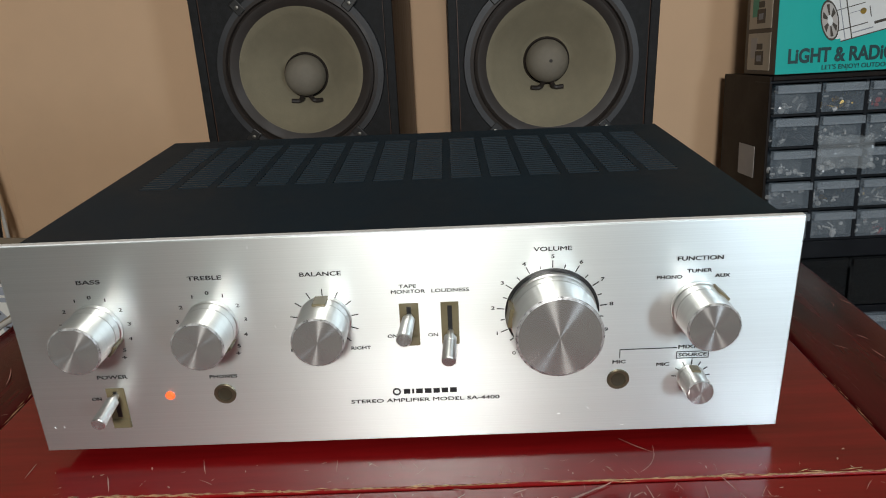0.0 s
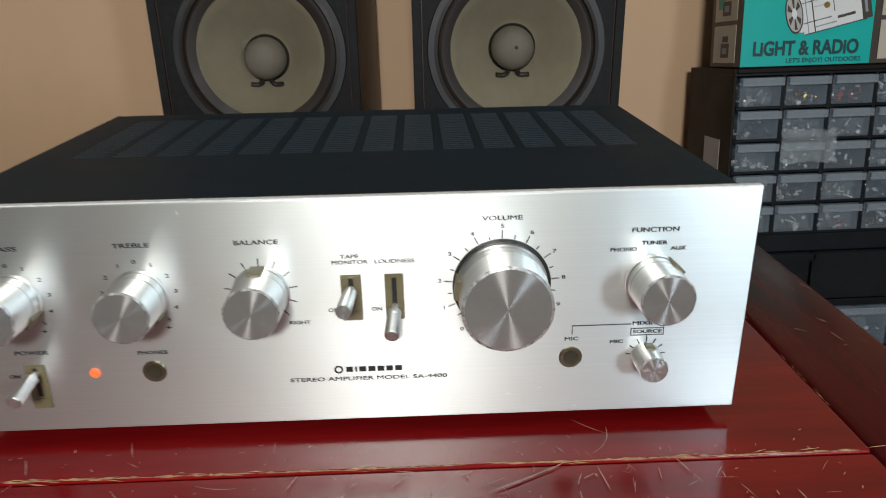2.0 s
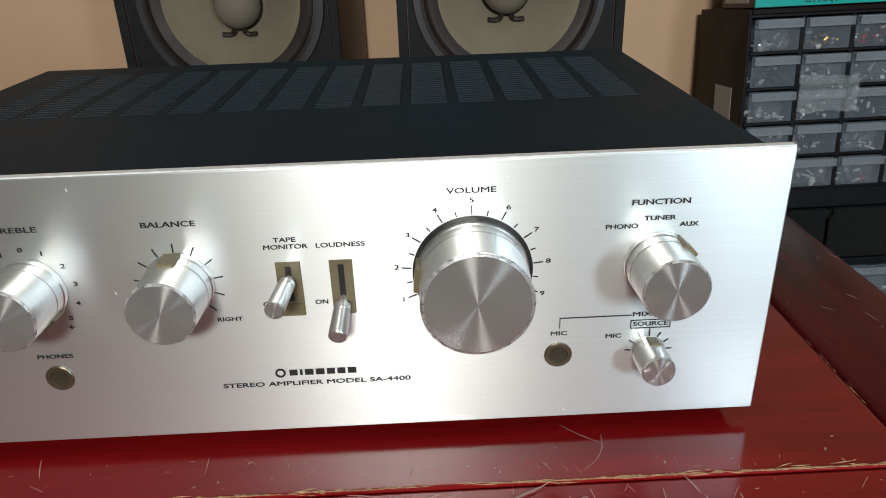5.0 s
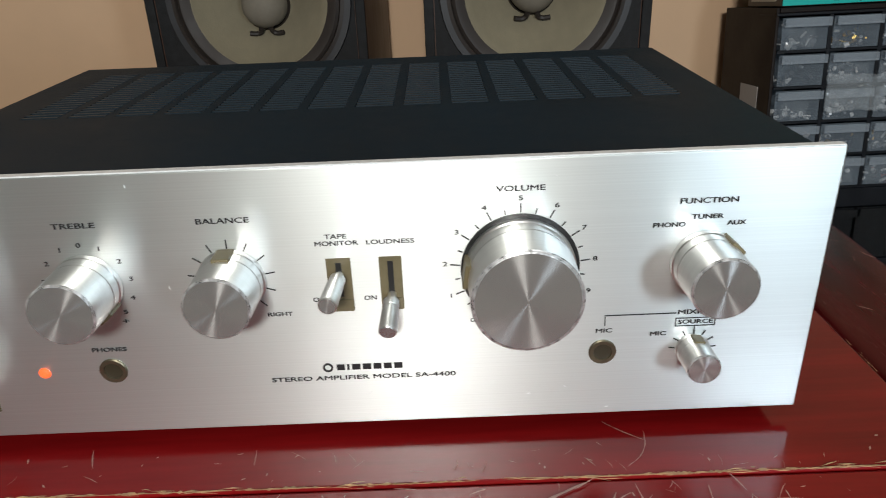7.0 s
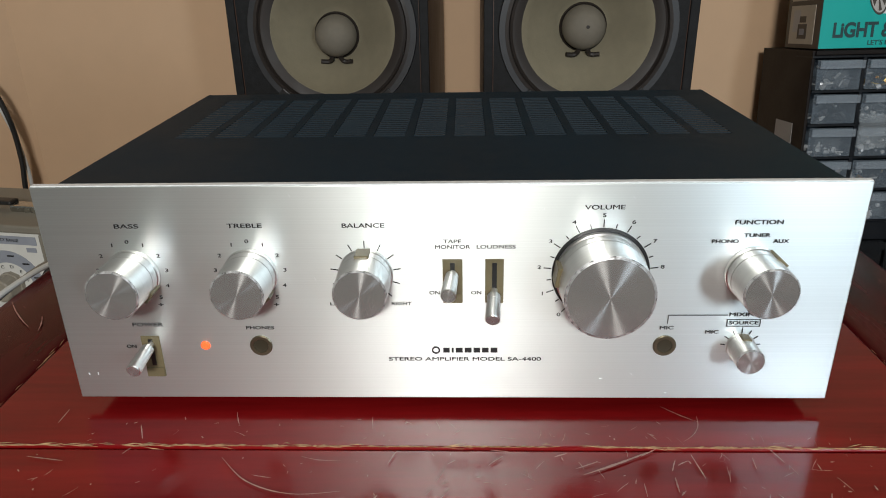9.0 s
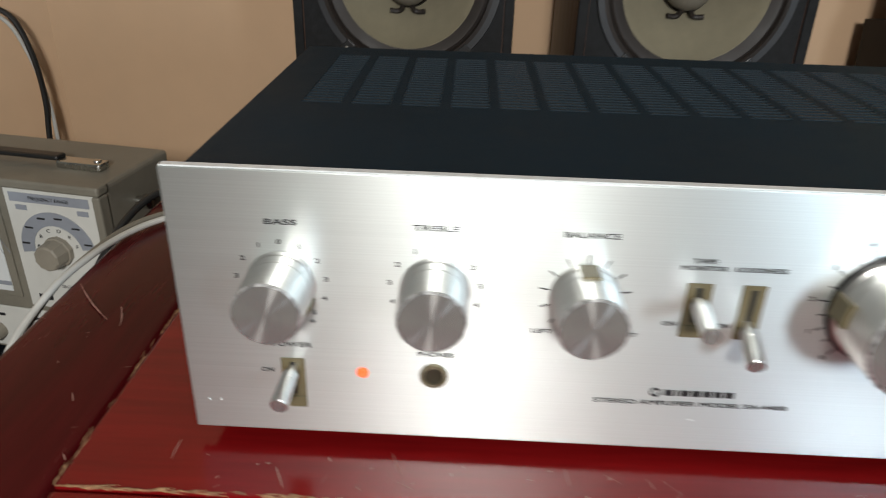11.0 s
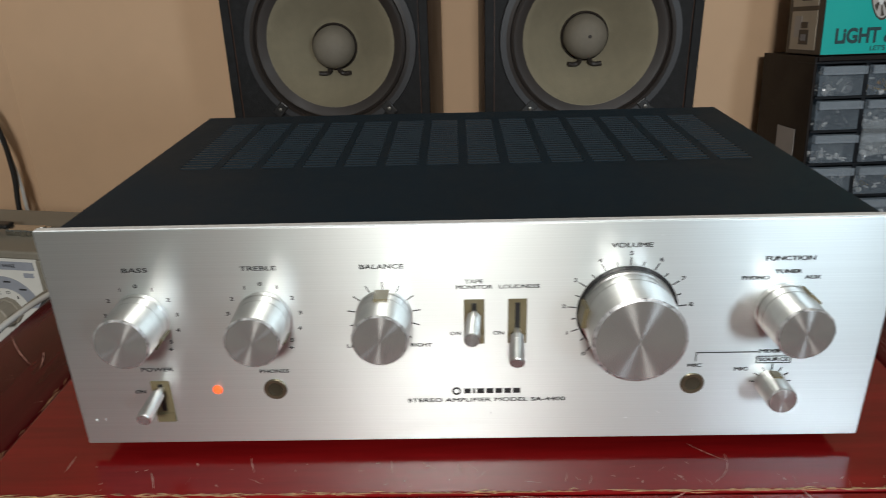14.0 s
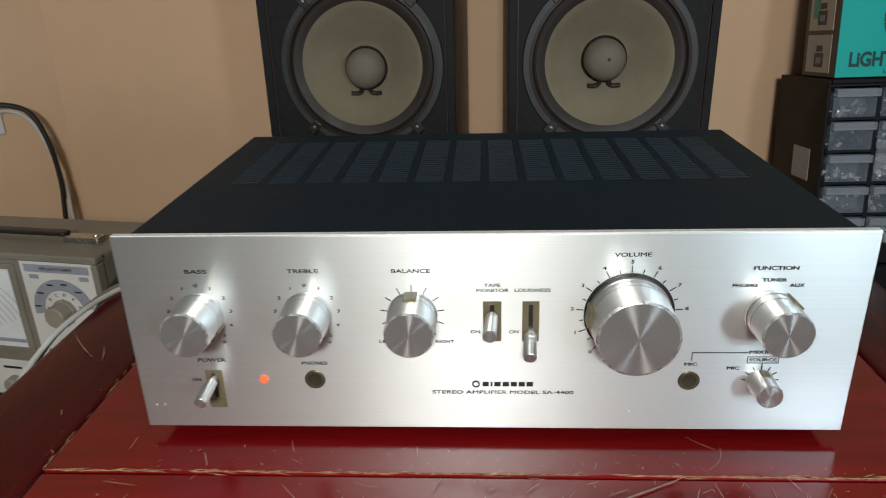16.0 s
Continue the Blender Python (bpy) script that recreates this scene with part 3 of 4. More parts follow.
toggle("power_switch", -0.1524, -0.1430, 0.0252, 0.0485, 0.0440, 0.0035, 0.0205, -0.0012)
toggle("tape_monitor_switch", -0.0012, 0.0082, 0.0668, 0.0896, 0.0825, 0.0004, 0.0240, -0.0016)
toggle("loudness_switch", 0.0189, 0.0276, 0.0668, 0.0896, 0.0735, 0.0071, 0.0195, -0.0014)
part("power_lamp", lathe([(0.0024, 0.0), (0.0024, -0.0004), (0.0016, -0.0012), (0, -0.0014)], 28), M_LED, amp, "glowing orange-red power lamp", at=(-0.1203, 0, 0.0430), smooth=True)
for jx in (-0.0922, 0.1066):
    j = part("jack_socket", lathe([(0.0056, 0.0), (0.0056, -0.0006), (0.0052, -0.0009), (0.0038, -0.0009), (0.0035, -0.0003)], 36), M_JACK, amp, "headphone-size jack socket with metal rim", at=(jx, 0, 0.0430), smooth=True)
    part("hole", lathe([(0.0036, -0.0004), (0.0022, -0.0003), (0, -0.0003)], 28), M_HOLE, j)
# small nicks in the panel
rnd = random.Random(5)
for i in range(16):
    x, z, a = rnd.uniform(-0.185, 0.185), rnd.choice((rnd.uniform(0.013, 0.03), rnd.uniform(0.118, 0.125), rnd.uniform(0.02, 0.12))), rnd.uniform(0, 180)
    p = part("nick", boxed(-0.0006, 0.0006, -0.0003, 0.0, -0.0001, 0.0001), M_EDGE, amp, at=(x, 0, z))
    p.rotation_euler = (0, radians(a), 0)


# ---- loudspeakers ----
def holed(x0, x1, z0, z1, cx, cz, r, y0, y1, seg=64):
    """A board with a round hole through it."""
    bm = bmesh.new()
    angles = sorted([2 * math.pi * i / seg for i in range(seg)] + [math.atan2(z - cz, x - cx) % (2 * math.pi) for x in (x0, x1) for z in (z0, z1)])
    rows = []
    for a in angles:
        c, n = math.cos(a), math.sin(a)
        t = min([(x1 - cx) / c if c > 1e-9 else (x0 - cx) / c if c < -1e-9 else 9, (z1 - cz) / n if n > 1e-9 else (z0 - cz) / n if n < -1e-9 else 9])
        rows.append([bm.verts.new((cx + k * c, y, cz + k * n)) for k, y in ((r, y0), (t, y0), (t, y1), (r, y1))])
    for i, p in enumerate(rows):
        q = rows[(i + 1) % len(rows)]
        for k in range(4):
            bm.faces.new((p[k], p[(k + 1) % 4], q[(k + 1) % 4], q[k]))
    return bm


def loudspeaker(x, y, rot, w=0.252, h=0.60, d=0.23, wz=0.302, wx=0.0, capx=0.0, capz=-0.0035):
    s = tagged(empty("loudspeaker", (x, y, -0.17), (0, 0, rot)), "old wooden loudspeaker with black baffle and pale paper woofer cone", "loudspeaker", "pair of loudspeakers")
    t = 0.016
    for a, b in ((-w / 2, -w / 2 + t), (w / 2 - t, w / 2)):
        part("side_panel", boxed(a, b, 0, d, 0, h, 0.0015), M_WALNUT, s, "dark walnut veneered side")
    part("top_panel", boxed(-w / 2 + t, w / 2 - t, 0.001, d, h - t, h, 0.001), M_WALNUT, s)
    part("bottom_panel", boxed(-w / 2 + t, w / 2 - t, 0.001, d, 0, t, 0.001), M_WALNUT, s)
    part("back_panel", boxed(-w / 2 + t, w / 2 - t, d - 0.012, d - 0.001, t, h - t), M_WALNUT, s)
    part("front_edge", boxed(-w / 2, -w / 2 + 0.011, -0.004, -0.0005, 0, h, 0.0012), M_BAFFLE, s)
    part("front_edge", boxed(w / 2 - 0.011, w / 2, -0.004, -0.0005, 0, h, 0.0012), M_BAFFLE, s)
    part("baffle", holed(-w / 2 + 0.012, w / 2 - 0.012, 0.004, h - 0.004, wx, wz, 0.0945, -0.001, 0.012), M_BAFFLE, s, "black textured baffle board")
    wf = part("woofer_frame", lathe([(0.094, -0.003), (0.0955, -0.0062), (0.1055, -0.0062), (0.1065, -0.001), (0.094, -0.001)], 72, closed=True), M_RING, s, "grey metal woofer frame", at=(wx, 0, wz), smooth=True)
    part("gasket", lathe([(0.0925, -0.0015), (0.0945, -0.0045), (0.0985, -0.0066), (0.0945, -0.0075), (0.0925, -0.0035)], 72, closed=True), M_SURR, wf, smooth=True)
    part("surround", lathe([(0.0935, -0.0012), (0.0925, -0.0045), (0.0895, -0.0063), (0.0855, -0.0055), (0.0800, -0.0022), (0.0778, -0.0014)], 72), M_SURR, wf, "dark rolled cone surround", smooth=True)
    bm = lathe([(0.0800, -0.0020), (0.0780, -0.0016), (0.070, 0.0065), (0.058, 0.0165), (0.046, 0.0275), (0.036, 0.0360), (0.0285, 0.0425), (0.014, 0.0440), (0, 0.0442)], 72)
    for v in bm.verts:
        lean = min(1, max(0, v.co.y / 0.0425))
        v.co += Vector((capx * lean, 0, capz * lean))
    part("cone", bm, M_CONE, wf, "aged beige paper cone", smooth=True)
    part("dust_cap", lathe([(0.0264, 0.0440), (0.0262, 0.0305), (0.0252, 0.0275), (0.0229, 0.0215), (0.0183, 0.0153), (0.0121, 0.0113), (0.0060, 0.0095), (0, 0.0091)], 48), M_DUST, wf, "rounded grey dust cap", at=(capx, -0.0005, capz), smooth=True)
    part("cap_seam", lathe([(0.0295, 0.0420), (0.0280, 0.0392), (0.0262, 0.0415)], 48), M_SURR, wf, at=(capx, -0.0005, capz), smooth=True)
    for sx in (-1, 1):
        bm = tube([(sx * 0.0056, 0.0300, -0.0265), (sx * 0.0075, 0.0335, -0.0315), (sx * 0.0125, 0.0340, -0.0335), (sx * 0.0205, 0.0315, -0.0325)], 0.0030, 8, 6)
        part("voice_coil_lead", bm, M_SURR, wf, "dark glue blob over a coil lead", at=(capx, -0.002, capz + 0.001), smooth=True)
        for a in (45 + 4, -45 - 4):
            cx, cz = sx * 0.1055 * math.cos(radians(a)), 0.1055 * math.sin(radians(a))
            clamp = part("mounting_tab", boxed(-0.009, 0.009, -0.0085, -0.0058, -0.006, 0.006, 0.001), M_BLACKPL, wf, at=(cx, 0, cz))
            clamp.rotation_euler = (0, -radians(a if sx > 0 else 180 - a), 0)
            part("screw", lathe([(0.0027, -0.0085), (0.0023, -0.0098), (0.0008, -0.0102), (0, -0.0102)], 16), M_DARKSCREW, wf, at=(cx, 0, cz), smooth=True)
    return s


loudspeaker(-0.1608, 0.612, -3.0, wx=0.0055, wz=0.299, capx=-0.0040, capz=-0.0095)
right = loudspeaker(0.1580, 0.580, 0.0, wx=-0.0024, wz=0.301, capx=0.0004, capz=-0.0022)
part("cap_hole", lathe([(0.0022, 0.0), (0.0014, -0.0004), (0, -0.0004)], 16), M_SURR, right, "small dark dent in the dust cap", at=(-0.0008, 0.0088, 0.3015))

# ---- parts cabinet with clear drawers, and a box on it ----
cab = tagged(empty("drawer_cabinet", (0.4625, 0.66, 0.0905), (-6, -0.6, 0)), "dark parts cabinet with rows of small clear plastic drawers", "drawer cabinet")
NC, NR, DW, DH = 6, 5, 0.0635, 0.0442
CW, CD = NC * DW + 0.008, 0.162
BOT = -0.49
part("side_panel", boxed(0, 0.004, 0.002, CD, BOT, 0, 0.001), M_CAB, cab, "dark brown cabinet side")
part("side_panel", boxed(CW - 0.004, CW, 0.002, CD, BOT, 0, 0.001), M_CAB, cab)
part("top_panel", boxed(0.004, CW - 0.004, 0.0, CD, -0.006, 0, 0.001), M_CAB, cab)
part("back_panel", boxed(0.004, CW - 0.004, CD - 0.004, CD - 0.001, BOT, -0.006), M_CAB, cab)
part("front_rail", boxed(0, CW, 0.0, 0.05, -0.010 - 0.0, -0.0062, 0.001), M_CABBLK, cab)
part("side_label", boxed(-0.0006, 0.0, 0.036, 0.090, -0.143, -0.098), M_PAPER, cab, "small blank grey paper label")
ZT = -0.0095


def bits(bm, n, w, h, depth, rnd):
    """Loose small parts: pins, nuts and beads."""
    for i in range(n):
        x, y, z = rnd.uniform(0.006, w - 0.008), rnd.uniform(0.003, depth), abs(rnd.gauss(0.0, h * 0.26)) + 0.002
        k0 = len(bm.verts)
        if rnd.random() < 0.5:
            a, b = rnd.uniform(0.0009, 0.0020), rnd.uniform(0.004, 0.013)
            bmesh.ops.create_cone(bm, cap_ends=True, segments=6, radius1=a, radius2=a, depth=b)
        else:
            a = rnd.uniform(0.0018, 0.0046)
            bmesh.ops.create_cone(bm, cap_ends=True, segments=7, radius1=a, radius2=a * 0.8, depth=a * rnd.uniform(0.6, 1.6))
        bm.verts.ensure_lookup_table()
        m = Matrix.Translation((x, y, min(z, h * 0.8))) @ Euler((rnd.uniform(0, 6), rnd.uniform(0, 6), rnd.uniform(0, 6))).to_matrix().to_4x4()
        bmesh.ops.transform(bm, matrix=m, verts=bm.verts[k0:])


def crumpled(w, h, rnd):
    """A crumpled bag pressed against the drawer's front."""
    bm = bmesh.new()
    bmesh.ops.create_grid(bm, x_segments=12, y_segments=9, size=0.5)
    o = Vector((rnd.uniform(0, 50), rnd.uniform(0, 50), 0))
    sx, sz = rnd.uniform(0.55, 0.9), rnd.uniform(0.5, 0.8)
    for v in bm.verts:
        n1, n2 = noise.noise(v.co * 4 + o), noise.noise(v.co * 9 + o)
        v.co = Vector((w * (0.5 + v.co.x * sx) + 0.003 * n2, 0.008 + 0.006 * n1 + 0.003 * n2, h * (0.04 + (v.co.y + 0.5) * sz) + 0.003 * n1))
    return bm


def drawer(x, z, w, h, material, seed):
    """A thin-walled clear drawer with a front lip, and what lies in it."""
    f = 0.0012
    bm = bmesh.new()
    box(bm, 0, w, 0, f, 0, h, 0.0006, 1)
    box(bm, 0.001, w - 0.001, 0.09 - f, 0.09, 0, h * 0.9)
    box(bm, 0.001, 0.001 + f, f, 0.09, 0, h * 0.9)
    box(bm, w - 0.001 - f, w - 0.001, f, 0.09, 0, h * 0.9)
    box(bm, 0.001, w - 0.001, f, 0.09, 0, f)
    d = part("drawer", bm, material, cab, "", at=(x, -0.001, z))
    lip = boxed(0.0, w, -0.0075, 0.0005, h - 0.011, h - 0.0085, 0.0006, 1)
    box(lip, 0.0, w, -0.0085, -0.0073, h - 0.011, h - 0.0005, 0.0004, 1)
    part("pull", lip, M_PULL if material is M_DRAWER else material, d)
    rnd = random.Random(seed)
    accent = {1: M_GOLD, 2: M_REDBIT, 42: M_REDBIT}.get(seed) or rnd.choice((M_GOLD, M_BITS, M_BITS, M_BITDK, M_BITDK))
    for m, lo, hi in ((M_BITS, 6, 14), (M_BITDK, 5, 12), (accent, 9 if seed in (1, 2) else 2, 14 if seed in (1, 2) else 6)):
        bm = bmesh.new()
        bits(bm, rnd.randint(lo, hi), w, h, 0.04, rnd)
        tagged(part("small_parts", bm, m, d, ""), kind="stuff")
    if rnd.random() < 0.75:
        part("plastic_bag", crumpled(w, h, rnd), M_BAG, d, "", smooth=True, sharp=60)
    return d


for r in range(NR):
    z = ZT - DH * (r + 1)
    part("shelf_rail", boxed(0.004, CW - 0.004, 0.0, CD - 0.005, z - 0.0002, z + 0.0026), M_CABBLK, cab)
    for c in range(NC):
        x = 0.0045 + DW * c
        if r == 0 and c:
            part("divider", boxed(x - 0.0024, x + 0.0022, 0.001, CD - 0.005, ZT - DH * NR, ZT), M_CABBLK, cab)
        drawer(x + 0.0026, z + 0.0034, DW - 0.0064, DH - 0.0058, M_DRAWER, r * 10 + c)
zb = ZT - DH * NR
part("front_rail", boxed(0, CW, -0.002, 0.05, zb - 0.026, zb - 0.0005, 0.001), M_CABBLK, cab)
for c in range(3):
    drawer(0.006 + 0.126 * c, zb - 0.100, 0.122, 0.072, M_DRAWDK, 80 + c)
part("front_rail", boxed(0, CW, -0.002, CD - 0.01, zb - 0.112, zb - 0.1015, 0.001), M_CABBLK, cab)
for c in range(3):
    drawer(0.006 + 0.126 * c, zb - 0.178, 0.122, 0.064, M_DRAWER, 90 + c)
part("front_rail", boxed(0, CW, -0.002, CD - 0.01, BOT, zb - 0.180, 0.001), M_CABBLK, cab)
# a loose clear bag stuck out of the third row
bm = bmesh.new()
bmesh.ops.create_grid(bm, x_segments=14, y_segments=10, size=0.5)
for v in bm.verts:
    v.co = Vector((0.066 + (v.co.x + 0.5) * 0.075, -0.012 + 0.006 * noise.noise(v.co * 6), -0.128 + (v.co.y + 0.5) * 0.046 + 0.003 * noise.noise(v.co * 9)))
r = bmesh.ops.extrude_face_region(bm, geom=bm.faces[:])
bmesh.ops.translate(bm, vec=(0, 0.003, 0), verts=[v for v in r["geom"] if isinstance(v, bmesh.types.BMVert)])
tagged(part("plastic_bag", bm, M_BAG, cab, "crumpled clear plastic bag hanging out of a drawer", smooth=True))
stand = tagged(part("cabinet_stand", boxed(0.47, 0.86, 0.62, 0.80, Z0, -0.405, 0.003), M_CABBLK), "plain black stand under the parts cabinet", "stand")

BXO = empty("lantern_box", (0.4685, 0.6645, 0.0915), (-6, -0.6, 0))
tagged(BXO, "teal cardboard box printed with a lantern picture, on the cabinet", "box")
part("carton", boxed(0, 0.27, 0.0006, 0.10, 0, 0.26, 0.0008, 1), M_CARD, BXO, "dark printed carton")
part("front_face", boxed(0.0008, 0.1765, -0.0006, 0.0003, 0.0008, 0.2592), M_TEAL, BXO, "teal printed front")
lettering("box_title", "LiGHT & RADiO", 0.0880, 0.0225, 0.0175, BXO, -0.0012, material=M_DKTEAL, fit=0.143, bold=0.0009)
lettering("box_motto", "LET'S ENJOY! OUTDOORS.", 0.114, 0.0070, 0.0058, BXO, -0.0012, material=M_DKTEAL, fit=0.103, bold=0.0001)


def picture_panel(at, rot, z0, z1):
    """One printed picture on the carton: a small lantern beside a green patch."""
    p = part("side_picture", boxed(0, 0.072, -0.0007, 0.0, z0, z1), M_CREAM, BXO, "small printed picture panel", at=at, rot=rot)
    part("printed_patch", boxed(0.010, 0.030, -0.0010, -0.0006, z0 + 0.016, z0 + 0.044), M_GREEN if z0 > 0.05 else M_PAPER, p)
    part("printed_lantern", boxed(0.026, 0.052, -0.0012, -0.0006, z0 + 0.007, z0 + 0.026, 0.0002, 1), M_CARD, p)
    part("printed_lamp_head", boxed(0.030, 0.048, -0.0012, -0.0006, z0 + 0.028, z0 + 0.036), M_CARD, p)
    part("printed_window", boxed(0.032, 0.046, -0.0015, -0.0011, z0 + 0.012, z0 + 0.020), M_GENGREY, p)


for z0, z1 in ((0.006, 0.056), (0.062, 0.112), (0.118, 0.168)):
    picture_panel((0, 0.088, 0), (0, 0, -90), z0, z1)
    picture_panel((0.187, 0, 0), (0, 0, 0), z0, z1)


def flat_oval(profile, seg, squeeze, a0=0.0, a1=360.0):
    bm = lathe(profile, seg, closed=False, a0=a0, a1=a1)
    bmesh.ops.scale(bm, vec=(squeeze, 1, 1), verts=bm.verts)
    return bm


# lantern picture: a white body tilted upwards, a ringed head and an oval reflector
pic = part("lantern_picture", boxed(-0.034, 0.050, -0.0011, -0.0007, -0.026, 0.044, 0.0002, 1), M_WHITE, BXO, "printed picture of a white hand lantern", at=(0.112, 0, 0.073), rot=(0, -13, 0))
part("printed_head", flat_oval([(0.0, -0.0010), (0.0265, -0.0010), (0.0265, -0.0008)], 36, 0.62), M_WHITE, pic, at=(-0.036, 0, 0.004))
part("printed_reflector", flat_oval([(0.0, -0.0013), (0.024, -0.0013), (0.024, -0.0009)], 36, 0.42), M_PAPER, pic, at=(-0.044, 0, 0.004))
part("printed_reflector_ring", flat_oval([(0.0235, -0.0012), (0.0238, -0.0016), (0.0262, -0.0016), (0.0264, -0.0009)], 36, 0.44), M_CARD, pic, at=(-0.044, 0, 0.004))
for a in (20, 75, 140, 195, 255, 310):
    part("printed_facet", flat_oval([(0.007, -0.0015), (0.007, -0.0017), (0.021, -0.0017), (0.021, -0.0015)], 6, 0.42, a, a + 26), M_CARD, pic, at=(-0.044, 0, 0.004))
part("printed_reflector_bulb", flat_oval([(0.0, -0.0017), (0.007, -0.0017), (0.007, -0.0012)], 24, 0.5), M_WHITE, pic, at=(-0.044, 0, 0.004))
for x0, x1, z0, z1, ink in ((-0.034, 0.050, -0.0272, -0.0258, M_CARD), (-0.0285, -0.0275, -0.026, 0.036, M_GENGREY), (-0.0200, -0.0186, -0.026, 0.040, M_CARD),
                            (-0.034, 0.004, 0.0135, 0.0145, M_CARD), (-0.034, 0.004, -0.0125, -0.0113, M_CARD), (-0.018, 0.004, 0.0055, 0.0062, M_GENGREY),
                            (0.0085, 0.0095, -0.006, 0.008, M_CARD), (0.004, 0.034, 0.0290, 0.0300, M_CARD), (0.002, 0.003, 0.030, 0.042, M_CARD), (0.034, 0.035, 0.030, 0.042, M_CARD),
                            (0.012, 0.036, -0.0165, -0.0130, M_CARD), (-0.018, 0.010, -0.0205, -0.0190, M_GENGREY)):
    part("printed_line", boxed(x0, x1, -0.0014, -0.0010, z0, z1), ink, pic)
part("printed_base", boxed(0.045, 0.058, -0.0016, -0.0009, -0.026, 0.044, 0.0003, 1), M_CARD, pic)
part("printed_stripe", boxed(0.049, 0.0525, -0.0019, -0.0015, -0.018, 0.030), M_GENGREY, pic)
part("printed_dot", lathe([(0.0, -0.0014), (0.0040, -0.0014), (0.0040, -0.0010)], 20), M_GOLD, pic, at=(0.000, 0, 0.004))

# ---- signal generator ----
GX, GY, GT = -0.3685, 0.28, -0.0015
gen = tagged(empty("signal_generator", (GX, GY, GT), (0, 0, -9)), "grey vintage signal generator with a meter and a range dial", "signal generator")
GW, GD, GH = 0.30, 0.10, 0.172
part("body", boxed(-GW, 0, 0.006, GD, -GH, 0, 0.004, 3), M_GENCASE, gen, "dusty grey painted case")
bez = boxed(-GW - 0.001, 0.001, -0.004, 0.010, -0.007, 0.001, 0.002)
part("bezel", bez, M_GENCASE, gen)
part("bezel", boxed(-0.006, 0.001, -0.004, 0.008, -GH, -0.007, 0.0015), M_GENCASE, gen)
part("face_plate", boxed(-GW + 0.004, -0.006, 0.001, 0.006, -GH + 0.003, -0.007), M_GENCASE, gen)
pan = part("range_panel", boxed(-0.088, -0.0065, -0.0012, 0.001, -0.118, -0.0075, 0.0006, 1), M_GENPANEL, gen, "ivory range panel with grey dial print")
KX, KZG = -0.0505, -0.060
part("printed_band", boxed(-0.083, -0.011, -0.0018, -0.0011, -0.0185, -0.0105), M_GENGREY, pan)
lettering("panel_text", "FREQUENCY RANGE", -0.047, -0.0145, 0.0030, pan, -0.0020, fit=0.036)
part("dial_arc", lathe([(0.0225, -0.0012), (0.0345, -0.0012), (0.0345, -0.0017), (0.0225, -0.0017)], 48, closed=True, a0=8, a1=188), M_GENGREY, pan, at=(KX + 0.003, 0, KZG))
for i, c in enumerate("ABCDEF"):
    a = 172 - 31 * i
    lettering("panel_text", c, *polar(KX + 0.003, KZG, a, 0.0185), 0.0030, pan, -0.0016)
    q = part("printed_bar", boxed(-0.0035, 0.0035, -0.0022, -0.0016, -0.0007, 0.0007), M_INK, pan, at=(*polar(KX + 0.003, KZG, a, 0.0300)[:1], 0, polar(KX + 0.003, KZG, a, 0.0300)[1]))
for x, z, w in ((-0.074, -0.0235, 0.010), (-0.018, -0.0235, 0.010)):
    part("printed_tag", boxed(x - w / 2, x + w / 2, -0.0017, -0.0011, z - 0.0022, z + 0.0022), M_GENGREY, pan)
lettering("panel_text", "RF SIGNAL", -0.047, -0.0945, 0.0028, pan, -0.0016, fit=0.028)
part("printed_tag", boxed(-0.078, -0.065, -0.0017, -0.0011, -0.110, -0.105), M_INK, pan)
kn = part("range_knob", lathe([(0.0135, 0.0), (0.0132, -0.004), (0.0120, -0.0045), (0.0112, -0.016), (0.0100, -0.0172), (0, -0.0172)], 10), M_KNOBG, gen, "faceted warm grey range knob", at=(KX + 0.003, -0.0012, KZG))
kn.rotation_euler = (0, radians(20), 0)
me_ = part("meter", boxed(-0.178, -0.096, -0.001, 0.001, -0.112, -0.012, 0.001), M_GENCASE, gen, "meter with white printed scale")
part("scale", boxed(-0.174, -0.103, -0.0016, -0.0009, -0.106, -0.018), M_METER, me_)
for i in range(9):
    part("scale_arc", lathe([(0.030 + 0.007 * i, -0.0016), (0.0304 + 0.007 * i, -0.0016), (0.0304 + 0.007 * i, -0.0019), (0.030 + 0.007 * i, -0.0019)], 24, closed=True, a0=25, a1=68), M_GENGREY, me_, at=(-0.174, 0, -0.104))
part("scale_bar", boxed(-0.174, -0.103, -0.0019, -0.0015, -0.1005, -0.0965), M_GENGREY, me_)
low = part("lower_panel", boxed(-GW + 0.006, -0.0065, -0.0012, 0.001, -0.166, -0.1235, 0.0006, 1), M_GENPANEL, gen, "ivory lower panel")
for x, m in ((-0.168, M_GENGREY), (-0.130, M_KNOBG), (-0.085, M_KNOBG)):
    part("small_knob", lathe([(0.0085, 0), (0.0080, -0.009), (0.0068, -0.0105), (0, -0.0105)], 20), m, gen, "small control knob", at=(x, -0.0012, -0.150), smooth=True)
    part("printed_bar", boxed(x - 0.011, x + 0.011, -0.0017, -0.0011, -0.1335, -0.1310), M_INK, low)
hd = part("handle_bracket", boxed(-0.060, -0.019, 0.030, 0.044, 0.0, 0.007, 0.002), M_CHROME, gen, "worn chrome handle end")
part("handle_strap", boxed(-0.262, -0.058, 0.031, 0.043, 0.006, 0.0105, 0.002), M_BLACKPL, gen, "black plastic handle strap")
part("handle_bracket", boxed(-0.275, -0.240, 0.030, 0.044, 0.0, 0.007, 0.002), M_CHROME, gen)
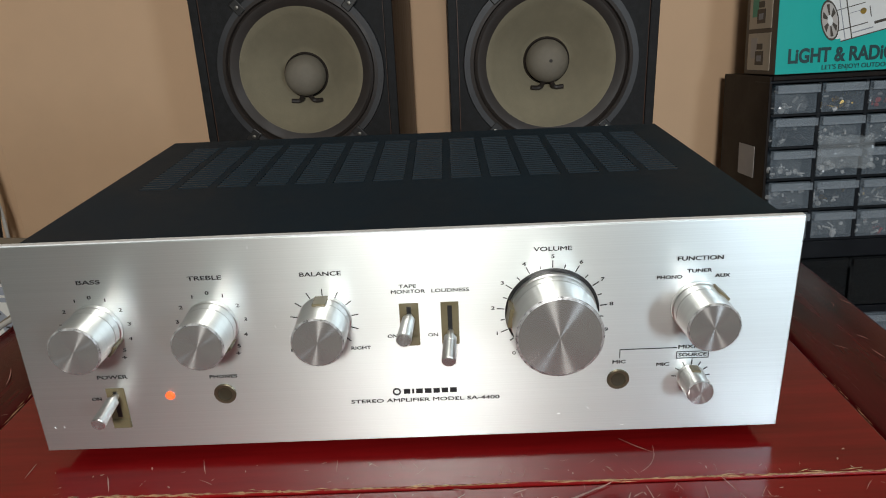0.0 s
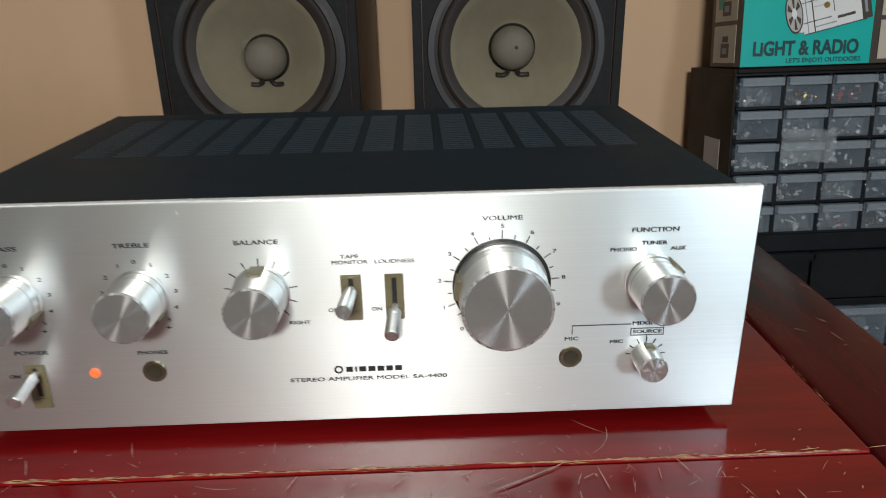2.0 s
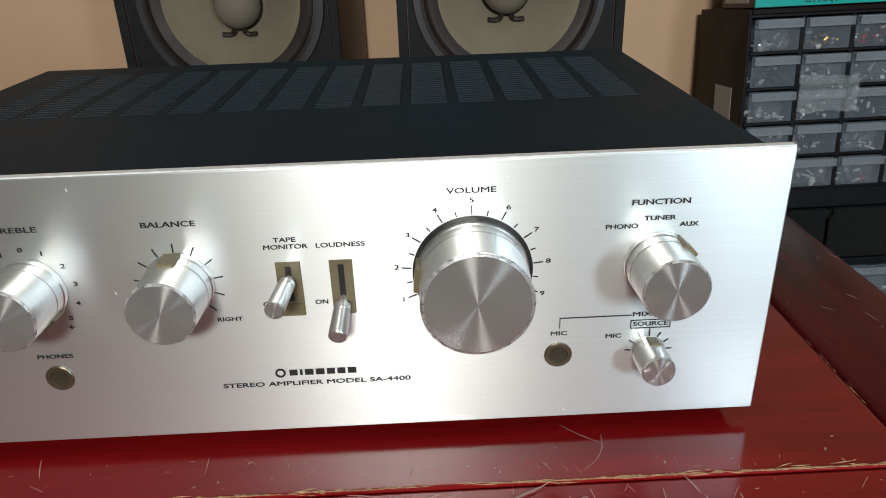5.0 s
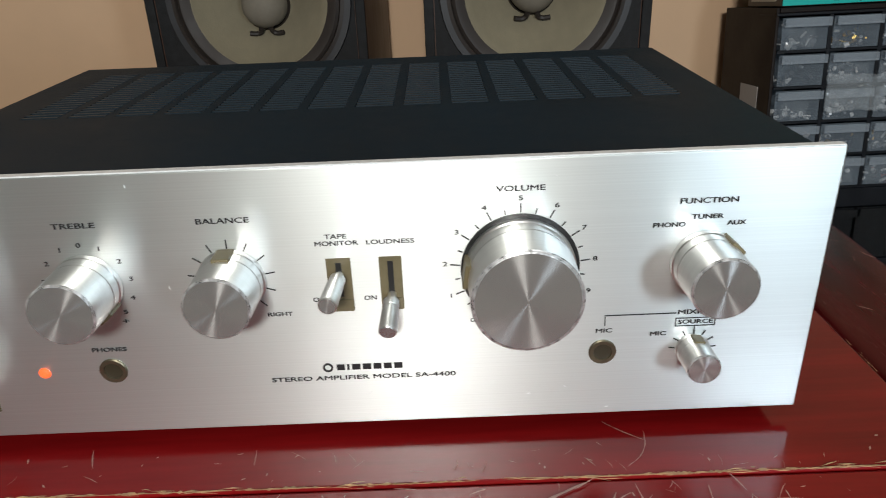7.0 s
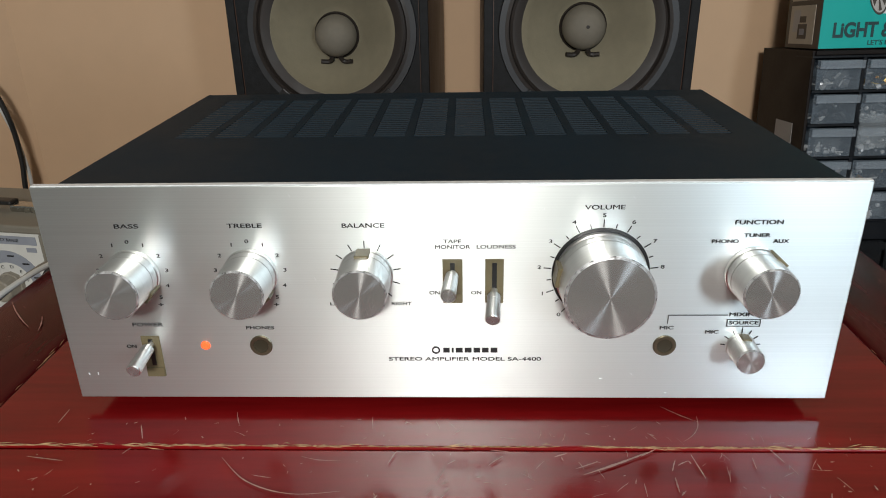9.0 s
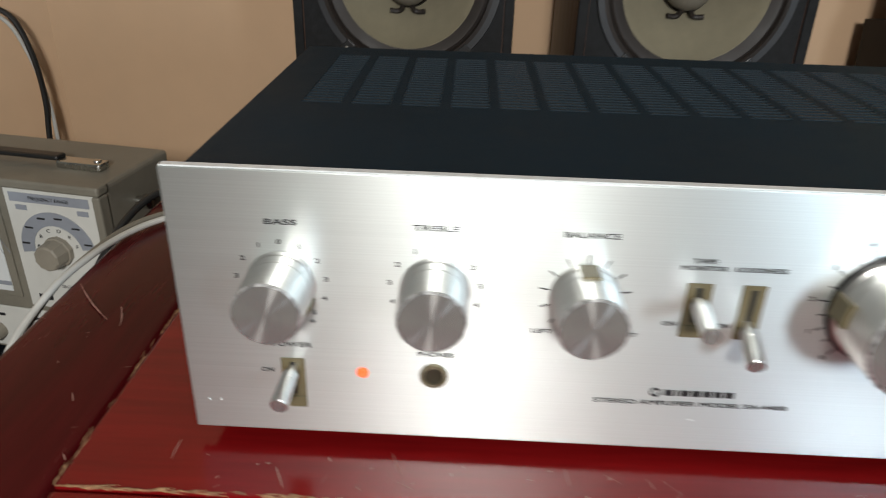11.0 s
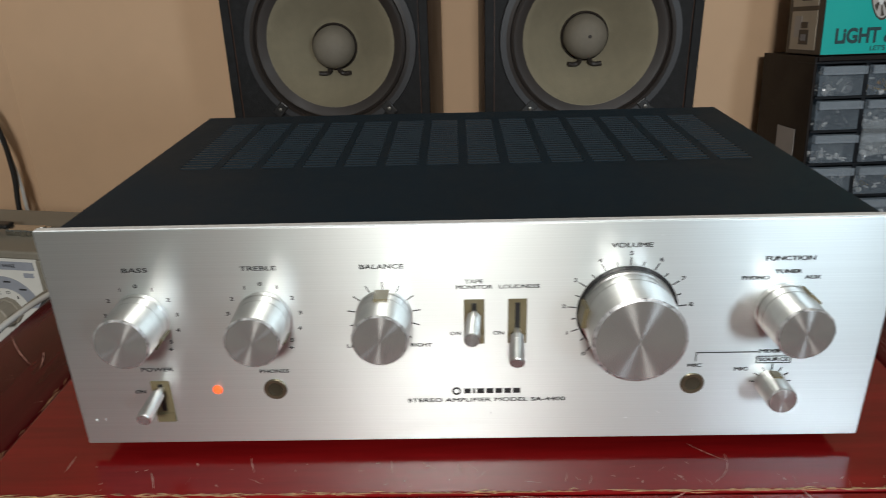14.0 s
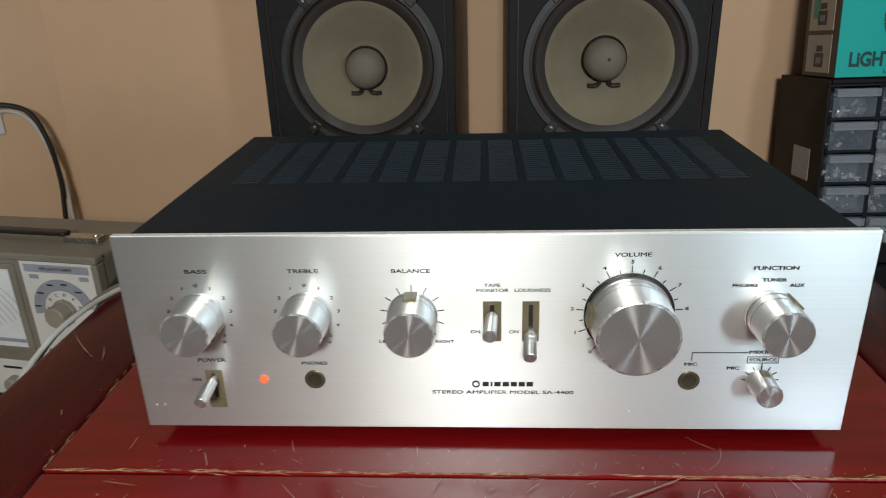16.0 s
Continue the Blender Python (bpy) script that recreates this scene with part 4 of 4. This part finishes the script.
part("handle_bolt", lathe([(0, 0.0085), (0.003, 0.0085), (0.0034, 0.0078), (0.0034, 0.006)], 16, "z"), M_CHROME, gen, at=(-0.025, 0.037, 0), smooth=True)
post = part("side_terminal", lathe([(0.004, 0), (0.004, 0.006), (0.0065, 0.007), (0.0065, 0.012), (0, 0.013)], 20, "z"), M_CHROME, gen, "chrome binding post on the side", at=(0.0, 0.045, -0.028), smooth=True)
post.rotation_euler = (0, radians(90), 0)
for x in (-0.27, -0.03):
    for y in (0.02, 0.085):
        part("foot", lathe([(0, -GH - 0.008), (0.008, -GH - 0.008), (0.009, -GH), (0, -GH)], 16, "z"), M_RUBBER, gen, at=(x, y, 0))
tagged(part("instrument_shelf", boxed(-0.742, -0.332, 0.25, 0.44, Z0, GT - GH - 0.008, 0.004), M_CABBLK), "black shelf under the signal generator", "shelf")

# ---- socket and cables ----
plate = tagged(empty("wall_socket", (X0, Y1, 0), (0, 0, 45)), "white wall socket plate with a plugged-in cable", "socket")
part("plate", boxed(-0.180, -0.096, -0.006, -0.0005, 0.008, 0.093, 0.002), M_PLATE, plate)
part("plug", boxed(-0.135, -0.113, -0.024, -0.006, 0.044, 0.060, 0.004), M_BLACKPL, plate)
tagged(part("black_cable", tube([(-0.793, 0.774, 0.054), (-0.765, 0.786, 0.055), (-0.732, 0.794, 0.037), (-0.716, 0.798, -0.02), (-0.714, 0.8, -0.085), (-0.719, 0.797, -0.15), (-0.713, 0.788, -0.26), (-0.687, 0.7, -0.646)], 0.0042), M_CABLEB, smooth=True), "thick black cable hanging from the wall socket", "cable")
tagged(part("white_cable", tube([(-0.793, 0.778, 0.042), (-0.769, 0.794, 0.044), (-0.741, 0.8, 0.026), (-0.723, 0.806, -0.03), (-0.713, 0.808, -0.095), (-0.711, 0.806, -0.155), (-0.699, 0.8, -0.26), (-0.677, 0.71, -0.646)], 0.0030), M_CABLEW, smooth=True), "thin white cable hanging from the wall socket", "cable")
tagged(part("white_lead", tube([(-0.194, 0.245, 0.0082), (-0.244, 0.232, 0.0082), (-0.279, 0.216, 0.0082), (-0.299, 0.19, 0.0084), (-0.31, 0.15, 0.008), (-0.318, 0.11, 0.001), (-0.327, 0.07, -0.025), (-0.336, 0.03, -0.095), (-0.339, 0.02, -0.35), (-0.334, 0.05, -0.646)], 0.0021), M_CABLEW, smooth=True), "white lead lying over the table's edge", "cable")
tagged(part("grey_lead", tube([(-0.194, 0.252, 0.0082), (-0.244, 0.24, 0.0082), (-0.282, 0.224, 0.0082), (-0.304, 0.196, 0.0082), (-0.315, 0.155, 0.005), (-0.323, 0.115, -0.005), (-0.332, 0.075, -0.035), (-0.342, 0.035, -0.105), (-0.346, 0.02, -0.35), (-0.344, 0.05, -0.646)], 0.0020), M_GENCASE, smooth=True), "grey lead lying over the table's edge", "cable")
tagged(part("black_lead", tube([(-0.194, 0.275, 0.008), (-0.254, 0.285, 0.008), (-0.294, 0.272, 0.008), (-0.316, 0.245, 0.005), (-0.329, 0.205, -0.015), (-0.334, 0.17, -0.055), (-0.339, 0.15, -0.195), (-0.344, 0.15, -0.646)], 0.0028), M_CABLEB, smooth=True), "black lead lying over the table's edge", "cable")
tagged(part("wall_hook", tube([(-0.775, 0.8, 0.15), (-0.771, 0.792, 0.146), (-0.772, 0.786, 0.132), (-0.775, 0.788, 0.124), (-0.777, 0.791, 0.13)], 0.0012, 8, 6), M_CHROME, smooth=True), "small bent metal hook in the wall", "hook")
